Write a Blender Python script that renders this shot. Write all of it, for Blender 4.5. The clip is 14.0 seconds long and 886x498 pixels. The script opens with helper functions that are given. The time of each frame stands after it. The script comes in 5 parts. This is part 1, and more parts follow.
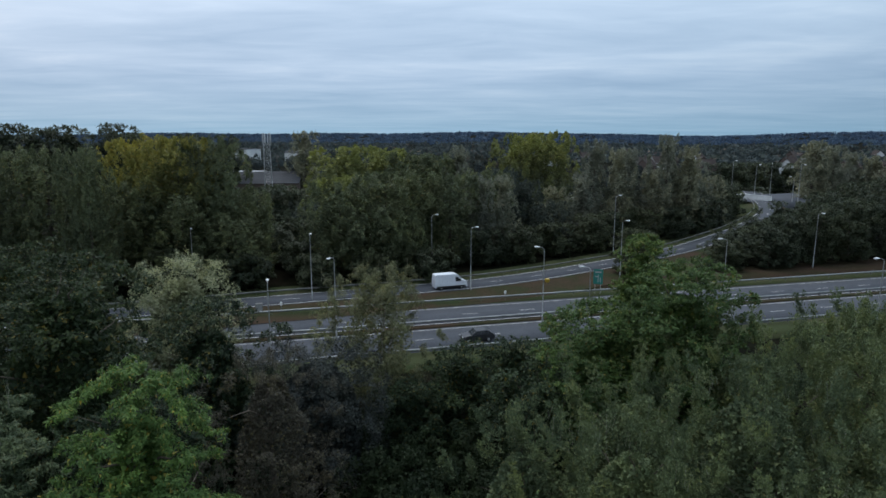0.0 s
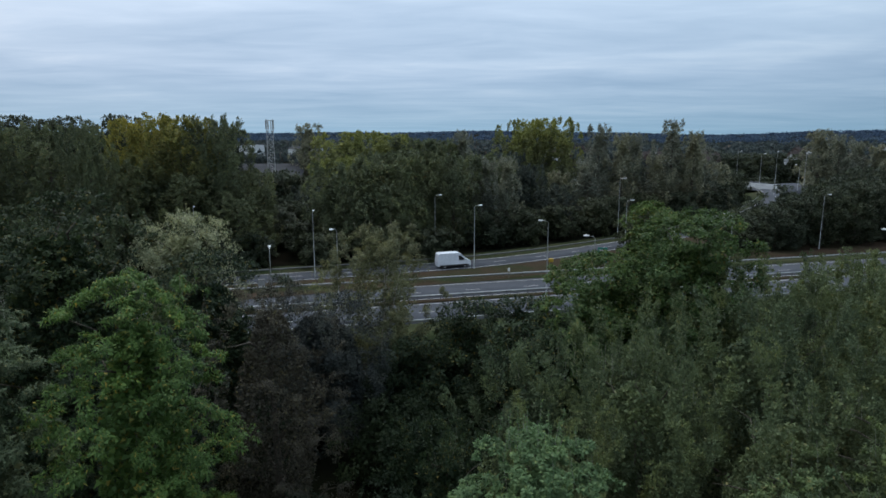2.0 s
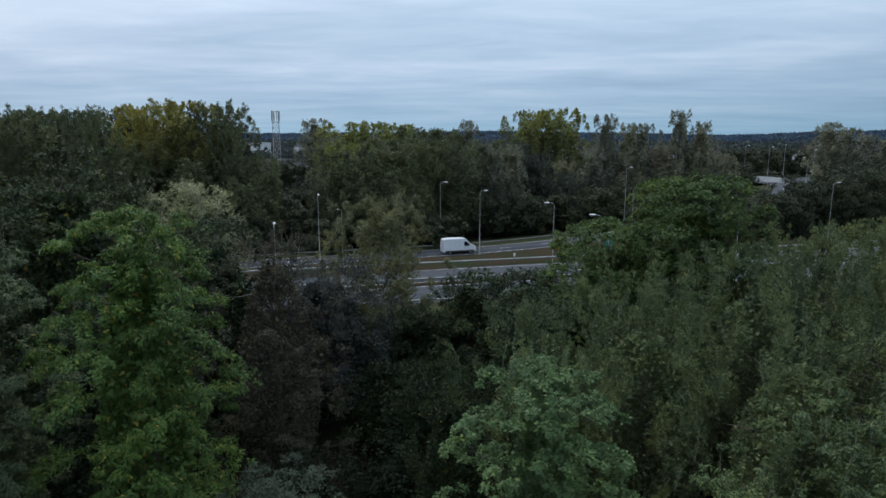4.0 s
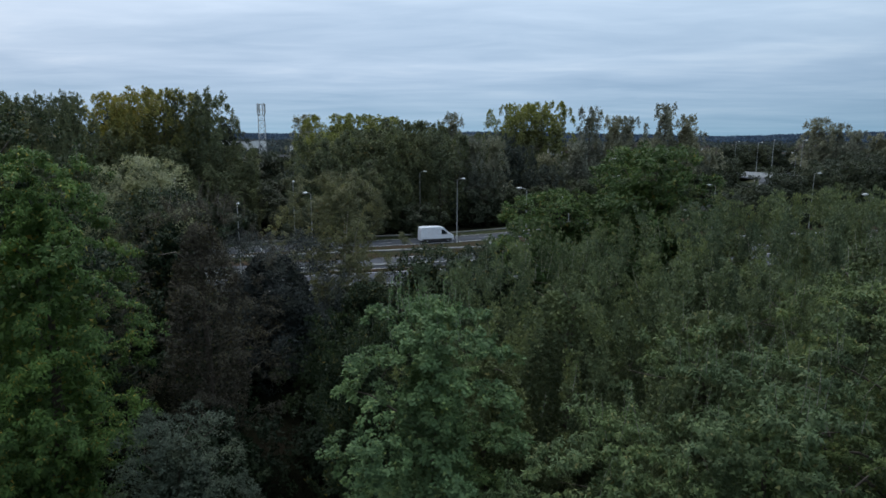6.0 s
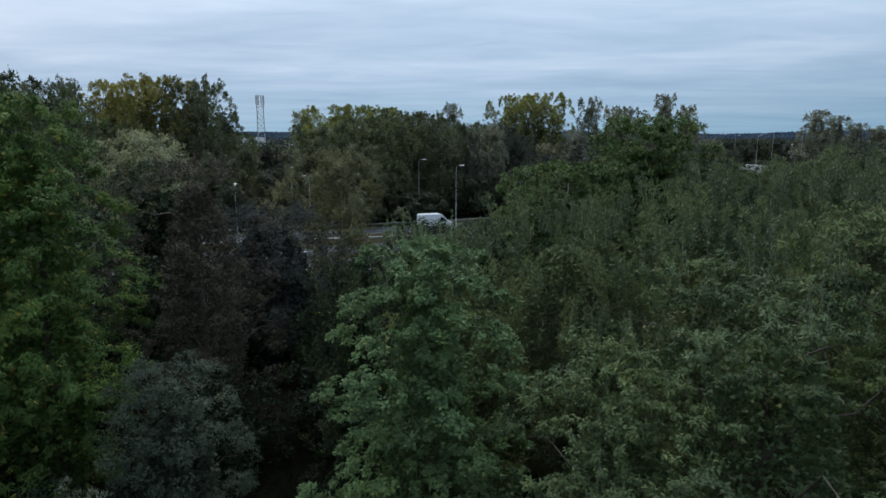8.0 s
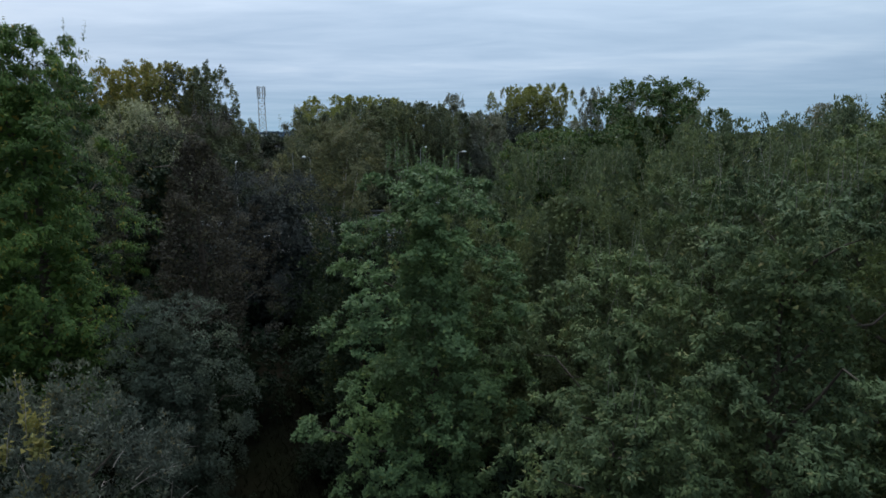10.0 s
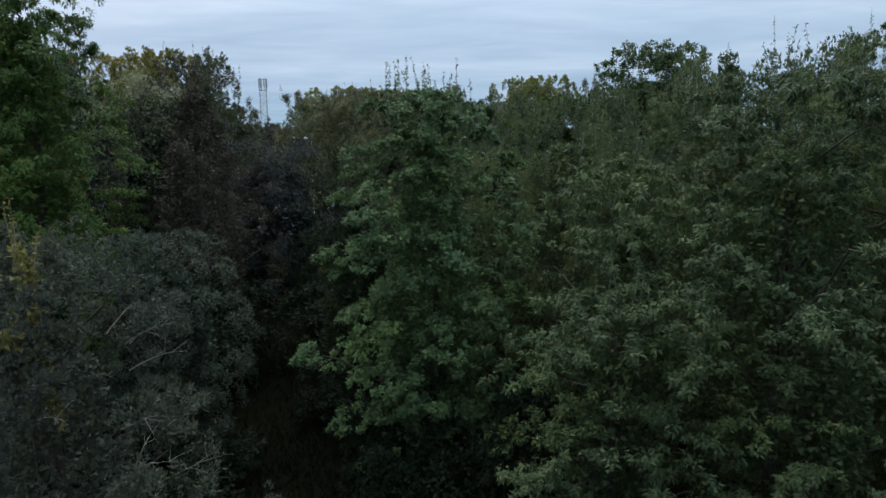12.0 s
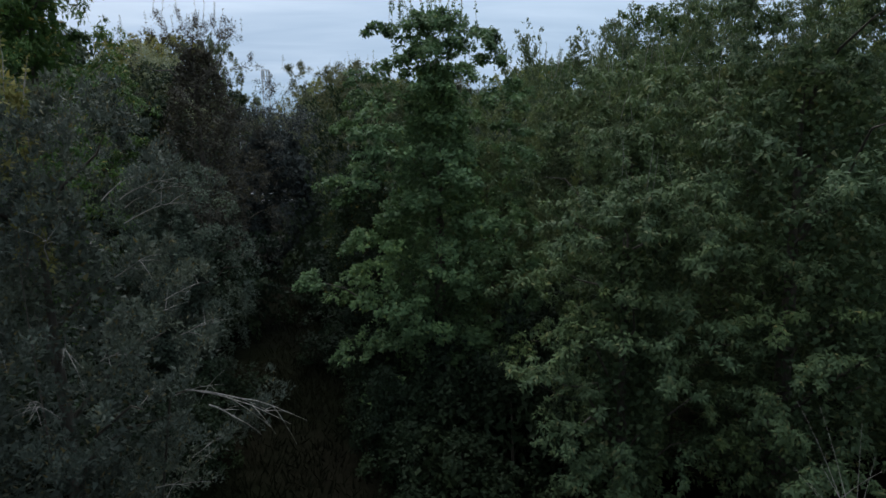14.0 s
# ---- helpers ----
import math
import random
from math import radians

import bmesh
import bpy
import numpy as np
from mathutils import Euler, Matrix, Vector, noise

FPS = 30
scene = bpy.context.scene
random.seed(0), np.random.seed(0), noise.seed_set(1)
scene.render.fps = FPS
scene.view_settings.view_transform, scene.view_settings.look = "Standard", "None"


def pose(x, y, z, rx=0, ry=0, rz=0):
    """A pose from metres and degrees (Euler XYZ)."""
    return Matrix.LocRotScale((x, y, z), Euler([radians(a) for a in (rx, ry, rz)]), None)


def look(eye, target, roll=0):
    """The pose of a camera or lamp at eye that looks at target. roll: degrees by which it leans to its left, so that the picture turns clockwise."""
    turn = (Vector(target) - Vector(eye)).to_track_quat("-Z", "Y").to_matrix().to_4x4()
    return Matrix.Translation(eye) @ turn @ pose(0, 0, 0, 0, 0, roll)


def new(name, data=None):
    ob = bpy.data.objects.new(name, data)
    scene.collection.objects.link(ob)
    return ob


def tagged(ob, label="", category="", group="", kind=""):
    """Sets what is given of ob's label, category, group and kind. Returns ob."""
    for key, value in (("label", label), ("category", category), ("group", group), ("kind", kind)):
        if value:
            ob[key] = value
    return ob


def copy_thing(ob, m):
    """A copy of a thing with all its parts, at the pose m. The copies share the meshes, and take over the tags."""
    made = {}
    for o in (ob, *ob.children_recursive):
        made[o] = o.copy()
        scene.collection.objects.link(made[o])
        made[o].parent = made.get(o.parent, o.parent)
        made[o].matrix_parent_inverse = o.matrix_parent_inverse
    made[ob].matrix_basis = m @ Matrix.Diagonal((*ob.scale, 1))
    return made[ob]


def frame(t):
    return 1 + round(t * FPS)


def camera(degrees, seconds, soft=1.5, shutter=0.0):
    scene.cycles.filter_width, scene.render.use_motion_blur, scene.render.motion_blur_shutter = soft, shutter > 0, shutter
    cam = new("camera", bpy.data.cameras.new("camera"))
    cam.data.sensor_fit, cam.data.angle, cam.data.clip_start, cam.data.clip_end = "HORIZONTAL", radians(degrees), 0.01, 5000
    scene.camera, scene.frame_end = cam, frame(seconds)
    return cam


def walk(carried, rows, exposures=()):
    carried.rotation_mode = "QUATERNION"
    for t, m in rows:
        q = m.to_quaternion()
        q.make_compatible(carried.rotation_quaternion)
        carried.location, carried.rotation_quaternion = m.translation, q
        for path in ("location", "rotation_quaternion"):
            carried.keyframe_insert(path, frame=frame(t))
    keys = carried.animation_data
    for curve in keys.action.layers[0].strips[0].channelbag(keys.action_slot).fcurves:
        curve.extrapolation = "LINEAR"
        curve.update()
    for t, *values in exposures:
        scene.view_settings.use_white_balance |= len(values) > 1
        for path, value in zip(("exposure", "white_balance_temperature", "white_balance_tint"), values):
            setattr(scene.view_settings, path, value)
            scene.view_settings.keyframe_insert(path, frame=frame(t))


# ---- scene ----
cam = camera(71.5, 14.0, soft=1.6)
# seconds, x, y, z, yaw, pitch from the resting tilt, roll
TILT = -10.47
ROWS = [
    (0.00, 0.000, -0.000, 24.400, -0.00, -0.00, -0.00),
    (0.50, -0.014, -0.008, 23.434, 0.07, -0.01, 0.02),
    (1.00, -0.025, -0.025, 22.559, 0.11, -0.01, 0.03),
    (1.50, 0.030, -0.068, 21.622, 0.23, -0.03, 0.05),
    (2.00, 0.040, -0.156, 20.818, 0.32, -0.03, 0.06),
    (3.75, 0.045, -0.235, 18.620, 0.80, 0.00, 0.05),
    (4.30, 0.490, -0.270, 17.980, 0.95, 0.03, 0.04),
    (4.50, 0.957, -0.272, 17.756, 0.98, 0.04, 0.04),
    (5.00, 2.476, -0.173, 17.202, 0.93, 0.09, 0.00),
    (5.50, 3.327, -0.185, 16.654, 0.88, 0.12, -0.05),
    (6.00, 3.762, -0.273, 16.166, 0.80, 0.11, -0.09),
    (6.50, 3.927, -0.310, 15.693, 0.80, 0.07, -0.10),
    (7.00, 3.954, -0.322, 15.202, 0.77, 0.03, -0.04),
    (7.50, 3.924, -0.339, 14.734, 0.75, -0.01, -0.02),
    (10.00, 3.805, -0.305, 11.953, 0.89, -0.01, -0.03),
    (10.50, 3.790, -0.359, 11.355, 0.89, 0.00, -0.04),
    (11.00, 3.816, -0.408, 10.775, 0.92, 0.02, -0.01),
    (11.50, 3.837, -0.470, 10.210, 0.99, 0.02, 0.01),
    (12.00, 3.861, -0.539, 9.647, 1.06, 0.03, 0.05),
    (12.50, 3.861, -0.551, 9.090, 1.12, 0.03, 0.10),
    (13.00, 3.829, -0.558, 8.549, 1.18, 0.00, 0.14),
    (13.50, 3.796, -0.577, 7.990, 1.25, -0.02, 0.17),
    (14.00, 3.788, -0.551, 7.416, 1.32, -0.05, 0.17),
]
walk(cam, [(t, pose(x, y, z, 90 + TILT + p, r, w)) for t, x, y, z, w, p, r in ROWS])

# ---- world, sun ----
GZ = -1.5  # level of the ground and roads
world = bpy.data.worlds.new("overcast_sky")
scene.world = world
world.use_nodes = True
wt = world.node_tree
wt.nodes.clear()


def node(tree, kind, **values):
    n = tree.nodes.new(kind)
    for key, value in values.items():
        if key in n.inputs:
            n.inputs[key].default_value = value
    return n


def math_node(tree, op, a, b=None):
    n = tree.nodes.new("ShaderNodeMath")
    n.operation = op
    for i, v in enumerate((a, b)):
        if v is None:
            continue
        if isinstance(v, (int, float)):
            n.inputs[i].default_value = v
        else:
            tree.links.new(v, n.inputs[i])
    return n.outputs[0]


def ramp(tree, fac, stops):
    n = tree.nodes.new("ShaderNodeValToRGB")
    els = n.color_ramp.elements
    while len(els) < len(stops):
        els.new(0.5)
    for e, (p, c) in zip(els, stops):
        e.position, e.color = p, (*c, 1)
    tree.links.new(fac, n.inputs[0])
    return n.outputs[0]


def mix(tree, fac, a, b, kind="MIX"):
    n = tree.nodes.new("ShaderNodeMix")
    n.data_type, n.blend_type = "RGBA", kind
    for i, v in ((0, fac), (6, a), (7, b)):
        if isinstance(v, (int, float)):
            n.inputs[i].default_value = v
        elif isinstance(v, tuple):
            n.inputs[i].default_value = (*v, 1)
        else:
            tree.links.new(v, n.inputs[i])
    return n.outputs[2]


coord = wt.nodes.new("ShaderNodeTexCoord")
sep = wt.nodes.new("ShaderNodeSeparateXYZ")
wt.links.new(coord.outputs["Generated"], sep.inputs[0])
up = math_node(wt, "MAXIMUM", sep.outputs[2], 0.0)
den = math_node(wt, "ADD", up, 0.05)
comb = wt.nodes.new("ShaderNodeCombineXYZ")
wt.links.new(math_node(wt, "DIVIDE", sep.outputs[0], den), comb.inputs[0])
wt.links.new(math_node(wt, "DIVIDE", sep.outputs[1], den), comb.inputs[1])
turn = node(wt, "ShaderNodeMapping", Rotation=(0, 0, radians(8)), Scale=(0.34, 0.62, 1.0), Location=(3.1, 0.7, 0))
wt.links.new(comb.outputs[0], turn.inputs[0])
cloud = node(wt, "ShaderNodeTexNoise", Scale=1.0, Detail=5.0, Roughness=0.5, Distortion=0.45)
wt.links.new(turn.outputs[0], cloud.inputs["Vector"])
wisp = node(wt, "ShaderNodeTexNoise", Scale=2.7, Detail=7.0, Roughness=0.58, Distortion=0.6)
wt.links.new(turn.outputs[0], wisp.inputs["Vector"])
billow = math_node(wt, "ADD", math_node(wt, "MULTIPLY", cloud.outputs[0], 0.66), math_node(wt, "MULTIPLY", wisp.outputs[0], 0.34))
cloud_col = ramp(wt, billow, [(0.30, (0.29, 0.40, 0.56)), (0.44, (0.41, 0.52, 0.68)), (0.54, (0.50, 0.61, 0.77)), (0.70, (0.68, 0.77, 0.90))])
low = ramp(wt, up, [(0.0, (0.25, 0.45, 0.63)), (0.035, (0.28, 0.45, 0.63)), (0.09, (0.28, 0.42, 0.61)), (0.22, (0.54, 0.64, 0.78)), (1.0, (0.57, 0.66, 0.78))])
deck = mix(wt, math_node(wt, "MINIMUM", math_node(wt, "ADD", math_node(wt, "MULTIPLY", up, 4.0), 0.22), 0.66), low, cloud_col)
sky = wt.nodes.new("ShaderNodeTexSky")
sky.sky_type, sky.sun_disc = "NISHITA", False
sky.sun_elevation, sky.sun_rotation = radians(61), radians(-18)
back = node(wt, "ShaderNodeBackground", Strength=1.0)
thin = mix(wt, 1.0, deck, mix(wt, 1.0, sky.outputs[0], (0.002, 0.002, 0.002), "MULTIPLY"), "ADD")
# thinner cloud, and more blue, to the east
east = ramp(wt, math_node(wt, "ADD", math_node(wt, "MULTIPLY", sep.outputs[0], 0.5), 0.5), [(0.2, (1.03, 1.0, 0.97)), (0.8, (0.93, 0.99, 1.0))])
wt.links.new(mix(wt, 1.0, thin, east, "MULTIPLY"), back.inputs[0])
# an overcast sky brightens towards the zenith and the veiled sun
glow = math_node(wt, "ADD", math_node(wt, "MULTIPLY", sep.outputs[1], 0.36), math_node(wt, "MULTIPLY", sep.outputs[0], -0.16))
wt.links.new(math_node(wt, "ADD", glow, math_node(wt, "ADD", math_node(wt, "MULTIPLY", up, 1.5), 0.61)), back.inputs[1])
wt.links.new(back.outputs[0], wt.nodes.new("ShaderNodeOutputWorld").inputs[0])

sun = new("sun", bpy.data.lights.new("sun", "SUN"))
sun.data.energy, sun.data.angle, sun.data.color = 1.9, radians(40), (1.0, 0.97, 0.93)
sun.matrix_world = look((0, 0, 60), (10, -30, 2))


# ---- materials ----
def material(name, rough=0.8, metal=0.0, spec=0.3):
    m = bpy.data.materials.new(name)
    m.use_nodes = True
    b = m.node_tree.nodes["Principled BSDF"]
    b.inputs["Roughness"].default_value = rough
    b.inputs["Metallic"].default_value = metal
    b.inputs["Specular IOR Level"].default_value = spec
    return m, m.node_tree, b


def noise_tex(tree, scale, detail=4.0, rough=0.55, use="Object", stretch=(1, 1, 1)):
    c = tree.nodes.new("ShaderNodeTexCoord")
    mp = node(tree, "ShaderNodeMapping", Scale=stretch)
    tree.links.new(c.outputs[use], mp.inputs[0])
    n = node(tree, "ShaderNodeTexNoise", Scale=scale, Detail=detail, Roughness=rough)
    tree.links.new(mp.outputs[0], n.inputs["Vector"])
    return n.outputs[0]


def bump(tree, shader, height, strength, distance):
    n = node(tree, "ShaderNodeBump", Strength=strength, Distance=distance)
    tree.links.new(height, n.inputs["Height"])
    tree.links.new(n.outputs[0], shader.inputs["Normal"])


def surface(name, stops, scale, fine, rough=0.85, relief=0.3, depth=0.02, metal=0.0, spec=0.3, stretch=(1, 1, 1)):
    """A plain surface with broad stains and fine grain."""
    m, t, b = material(name, rough, metal, spec)
    broad = ramp(t, noise_tex(t, scale, 5.0, 0.6, "Object", stretch), stops)
    grain = noise_tex(t, fine, 3.0, 0.6, "Object", stretch)
    shade = ramp(t, grain, [(0.3, (0.72, 0.72, 0.72)), (0.7, (1.2, 1.2, 1.2))])
    t.links.new(mix(t, 1.0, broad, shade, "MULTIPLY"), b.inputs["Base Color"])
    bump(t, b, grain, relief, depth)
    return m


LEAF_TONE = (0.95, 0.93, 1.08)  # how pale this year's foliage is as a whole


def leaf_material(name, dark, mid, light, rare=None, patch=0.35, gloss=0.55, through_share=0.30, spec=0.13, spread=0.45, turned_lit_top=None):
    """Leaves: a colour of its own for each leaf, broad patches over the crown, and some light let through."""
    m, t, b = material(name, gloss, 0.0, spec)
    geo = t.nodes.new("ShaderNodeNewGeometry")
    near_mid = lambda c: tuple(m + spread * (v - m) for v, m in zip(c, mid))
    if rare:
        rare = tuple(k * v for k, v in zip(LEAF_TONE, rare))
    dark, mid, light = (tuple(k * v for k, v in zip(LEAF_TONE, c)) for c in (dark, mid, light))
    stops = [(0.0, near_mid(dark)), (0.5, mid), (0.93, near_mid(light))]
    if rare:
        stops.append((0.996, rare))
    own = ramp(t, geo.outputs["Random Per Island"], stops)
    broad = noise_tex(t, patch, 3.0, 0.55)
    tint = ramp(t, broad, [(0.32, (0.62, 0.66, 0.66)), (0.5, (1.0, 1.0, 1.0)), (0.68, (1.32, 1.26, 1.02))])
    if turned_lit_top:  # autumn colour from the top down, on the lime poplar painted top light: colours, and the heights between which it sets in
        low_c, high_c, z0, z1 = turned_lit_top
        pos = t.nodes.new("ShaderNodeSeparateXYZ")
        t.links.new(t.nodes.new("ShaderNodeTexCoord").outputs["Object"], pos.inputs[0])
        rise = math_node(t, "ADD", math_node(t, "MULTIPLY", math_node(t, "SUBTRACT", pos.outputs[2], z0), 1.0 / (z1 - z0)), math_node(t, "MULTIPLY", math_node(t, "SUBTRACT", noise_tex(t, 0.22, 3.0), 0.5), 1.6))
        shift = ramp(t, rise, [(0.0, low_c), (1.0, high_c)])
        own = mix(t, 1.0, own, shift, "MULTIPLY")
    tree = ramp(t, t.nodes.new("ShaderNodeObjectInfo").outputs["Random"], [(0.0, (0.86, 0.88, 0.95)), (0.5, (1.0, 1.0, 1.0)), (1.0, (1.14, 1.08, 0.95))])
    col = mix(t, 1.0, mix(t, 1.0, own, tint, "MULTIPLY"), tree, "MULTIPLY")
    t.links.new(col, b.inputs["Base Color"])
    tr = t.nodes.new("ShaderNodeBsdfTranslucent")
    t.links.new(col, tr.inputs[0])
    ms = t.nodes.new("ShaderNodeMixShader")
    ms.inputs[0].default_value = through_share
    t.links.new(b.outputs[0], ms.inputs[1])
    t.links.new(tr.outputs[0], ms.inputs[2])
    t.links.new(ms.outputs[0], t.nodes["Material Output"].inputs[0])
    return m


BARK = surface("bark", [(0.3, (0.045, 0.038, 0.03)), (0.7, (0.12, 0.10, 0.08))], 2.0, 14.0, 0.9, 0.6, 0.03, stretch=(1, 1, 0.25))
BARK_PALE = surface("birch_bark", [(0.35, (0.10, 0.09, 0.08)), (0.5, (0.48, 0.45, 0.40)), (0.8, (0.62, 0.59, 0.54))], 1.4, 9.0, 0.8, 0.4, 0.02, stretch=(1, 1, 1.6))
TWIG = surface("grey_twig", [(0.3, (0.16, 0.14, 0.12)), (0.7, (0.34, 0.31, 0.28))], 3.0, 20.0, 0.8, 0.2, 0.01)
ASH_LEAF = leaf_material("ash_leaf", (0.036, 0.074, 0.021), (0.070, 0.134, 0.034), (0.126, 0.196, 0.040), (0.260, 0.215, 0.040))
MAPLE_LEAF = leaf_material("maple_leaf", (0.056, 0.098, 0.040), (0.108, 0.182, 0.068), (0.176, 0.258, 0.086), (0.215, 0.275, 0.080))
CHERRY_LEAF = leaf_material("cherry_leaf", (0.046, 0.075, 0.032), (0.090, 0.136, 0.053), (0.156, 0.202, 0.066), (0.185, 0.180, 0.066))
HAWTHORN_LEAF = leaf_material("hawthorn_leaf", (0.053, 0.077, 0.036), (0.103, 0.139, 0.060), (0.162, 0.200, 0.078), (0.190, 0.190, 0.072))
OAK_LEAF = leaf_material("oak_leaf", (0.032, 0.062, 0.019), (0.066, 0.116, 0.030), (0.125, 0.175, 0.037), (0.200, 0.170, 0.042))
DARK_LEAF = leaf_material("dark_leaf", (0.013, 0.026, 0.012), (0.029, 0.048, 0.021), (0.054, 0.078, 0.026), (0.154, 0.124, 0.025))
GREY_LEAF = leaf_material("grey_willow_leaf", (0.043, 0.055, 0.039), (0.078, 0.096, 0.065), (0.124, 0.144, 0.097), (0.134, 0.107, 0.034))
SALLOW_LEAF = leaf_material("sallow_leaf", (0.034, 0.050, 0.033), (0.062, 0.086, 0.055), (0.102, 0.128, 0.081))
SILVER_LEAF = leaf_material("silver_leaf", (0.138, 0.167, 0.077), (0.267, 0.291, 0.139), (0.433, 0.441, 0.232))
BLUE_LEAF = leaf_material("blue_willow_leaf", (0.029, 0.041, 0.032), (0.054, 0.072, 0.055), (0.096, 0.114, 0.084))
# undergrowth leaves darkened to carry the shade of the woodland floor
SHADED_UNDER_LEAF = leaf_material("shaded_undergrowth_leaf", (0.010, 0.018, 0.009), (0.020, 0.033, 0.015), (0.036, 0.050, 0.022), spec=0.06)
DUSKY_LEAF = leaf_material("dusky_willow_leaf", (0.018, 0.025, 0.023), (0.032, 0.042, 0.038), (0.060, 0.072, 0.064))
BROWN_LEAF = leaf_material("brown_autumn_leaf", (0.030, 0.031, 0.020), (0.060, 0.056, 0.035), (0.090, 0.084, 0.047), (0.125, 0.115, 0.046))
BIRCH_LEAF = leaf_material("birch_leaf", (0.085, 0.094, 0.042), (0.145, 0.156, 0.068), (0.210, 0.220, 0.090), (0.270, 0.215, 0.080))
POPLAR_LEAF = leaf_material("poplar_leaf", (0.067, 0.088, 0.048), (0.110, 0.138, 0.065), (0.162, 0.186, 0.074), (0.235, 0.205, 0.079), patch=0.12)
YELLOW_LEAF = leaf_material("yellowing_poplar_leaf", (0.150, 0.175, 0.055), (0.270, 0.285, 0.075), (0.400, 0.382, 0.086), (0.560, 0.430, 0.083), patch=0.12, turned_lit_top=((0.38, 0.46, 0.78), (1.0, 0.92, 0.7), 13.0, 24.0))
GOLD_LEAF = leaf_material("gold_sapling_leaf", (0.100, 0.110, 0.030), (0.190, 0.185, 0.050), (0.300, 0.255, 0.060))
# lime crown is painted brighter with height, as if lit from above
TOP_LIT_LIME_LEAF = leaf_material("top_lit_lime_leaf", (0.122, 0.148, 0.056), (0.185, 0.215, 0.070), (0.262, 0.286, 0.084), (0.320, 0.320, 0.095), patch=0.12, turned_lit_top=((0.62, 0.64, 0.9), (1.1, 1.08, 0.8), 12.0, 24.0))
FAWN_LEAF = leaf_material("fawn_poplar_leaf", (0.140, 0.158, 0.100), (0.205, 0.222, 0.140), (0.270, 0.282, 0.178), (0.320, 0.300, 0.185), patch=0.12)
HEDGE_LEAF = leaf_material("hedge_leaf", (0.026, 0.036, 0.018), (0.046, 0.060, 0.030), (0.072, 0.086, 0.040), (0.088, 0.086, 0.044), patch=0.1)
# greyed and blued for distance: a thinner haze painted into the leaves
HAZY_WOOD_LEAF = leaf_material("hazy_distant_leaf", (0.022, 0.037, 0.036), (0.043, 0.060, 0.058), (0.076, 0.090, 0.076), (0.120, 0.100, 0.080), patch=0.03, gloss=0.7, spec=0.1, spread=0.25)
# blue haze of the far distance is mixed into this leaf colour
HAZY_FAR_LEAF = leaf_material("hazy_horizon_leaf", (0.040, 0.071, 0.100), (0.052, 0.087, 0.122), (0.066, 0.101, 0.136), (0.084, 0.100, 0.126), patch=0.006, gloss=0.7, spec=0.1, spread=0.2)
ASPHALT = surface("asphalt", [(0.3, (0.038, 0.043, 0.052)), (0.7, (0.056, 0.062, 0.073))], 0.25, 6.0, 0.85, 0.25, 0.01, spec=0.15)
PAINT_LINE = surface("road_paint", [(0.3, (0.26, 0.26, 0.255)), (0.7, (0.50, 0.50, 0.49))], 0.8, 12.0, 0.7, 0.2, 0.004)
# soil is near black: shade under the trees is put into its colour
SHADED_GROUND = surface("shaded_soil_and_grass", [(0.3, (0.0035, 0.0034, 0.0026)), (0.5, (0.005, 0.006, 0.003)), (0.7, (0.011, 0.009, 0.006))], 0.12, 3.0, 1.0, 0.8, 0.08, spec=0.02)
VERGE = surface("rough_verge", [(0.36, (0.044, 0.029, 0.020)), (0.52, (0.034, 0.028, 0.016)), (0.66, (0.022, 0.032, 0.013))], 0.10, 2.5, 0.95, 0.8, 0.08, spec=0.05)
GRASS = surface("verge_grass", [(0.3, (0.027, 0.040, 0.016)), (0.7, (0.046, 0.046, 0.023))], 0.18, 5.0, 0.95, 0.8, 0.06, spec=0.05)
STEEL = surface("galvanised_steel", [(0.3, (0.30, 0.31, 0.31)), (0.7, (0.46, 0.47, 0.47))], 1.2, 12.0, 0.55, 0.1, 0.004, metal=0.6)
DULL_STEEL = surface("weathered_steel", [(0.3, (0.12, 0.12, 0.115)), (0.7, (0.22, 0.22, 0.21))], 1.2, 12.0, 0.65, 0.1, 0.004, metal=0.4)
LAMP_GREY = surface("lamp_housing", [(0.3, (0.52, 0.54, 0.55)), (0.7, (0.72, 0.73, 0.74))], 2.0, 12.0, 0.45, 0.05, 0.002)
WHITE_WALL = surface("white_render", [(0.3, (0.62, 0.63, 0.62)), (0.7, (0.80, 0.80, 0.79))], 0.4, 6.0, 0.8, 0.15, 0.004)


# ---- mesh helpers ----
def mesh_of(name, verts, faces, mat, smooth=False):
    """A mesh from an (n, 3) array and either an (m, k) index array or a list of faces."""
    me = bpy.data.meshes.new(name)
    verts = np.asarray(verts, np.float32).reshape(-1, 3)
    if isinstance(faces, np.ndarray):
        k = faces.shape[1]
        me.vertices.add(len(verts))
        me.vertices.foreach_set("co", verts.ravel())
        me.loops.add(faces.size)
        me.loops.foreach_set("vertex_index", faces.astype(np.int32).ravel())
        me.polygons.add(len(faces))
        me.polygons.foreach_set("loop_start", np.arange(0, faces.size, k, dtype=np.int32))
        me.update(calc_edges=True)
    else:
        me.from_pydata(verts.tolist(), [], faces)
        me.update()
    me.materials.append(mat)
    if smooth:
        me.polygons.foreach_set("use_smooth", np.ones(len(me.polygons), bool))
    return me


def part(name, data, parent=None, label="", at=None):
    """One mesh object under a thing or a part; data is a mesh, or a (bmesh, material) pair."""
    if isinstance(data, tuple):
        bm, mat = data
        me = bpy.data.meshes.new(name)
        bm.to_mesh(me)
        bm.free()
        me.materials.append(mat)
        data = me
    ob = new(name, data)
    if at is not None:
        ob.matrix_basis = at
    if parent is not None:
        ob.parent = parent
    return tagged(ob, label)


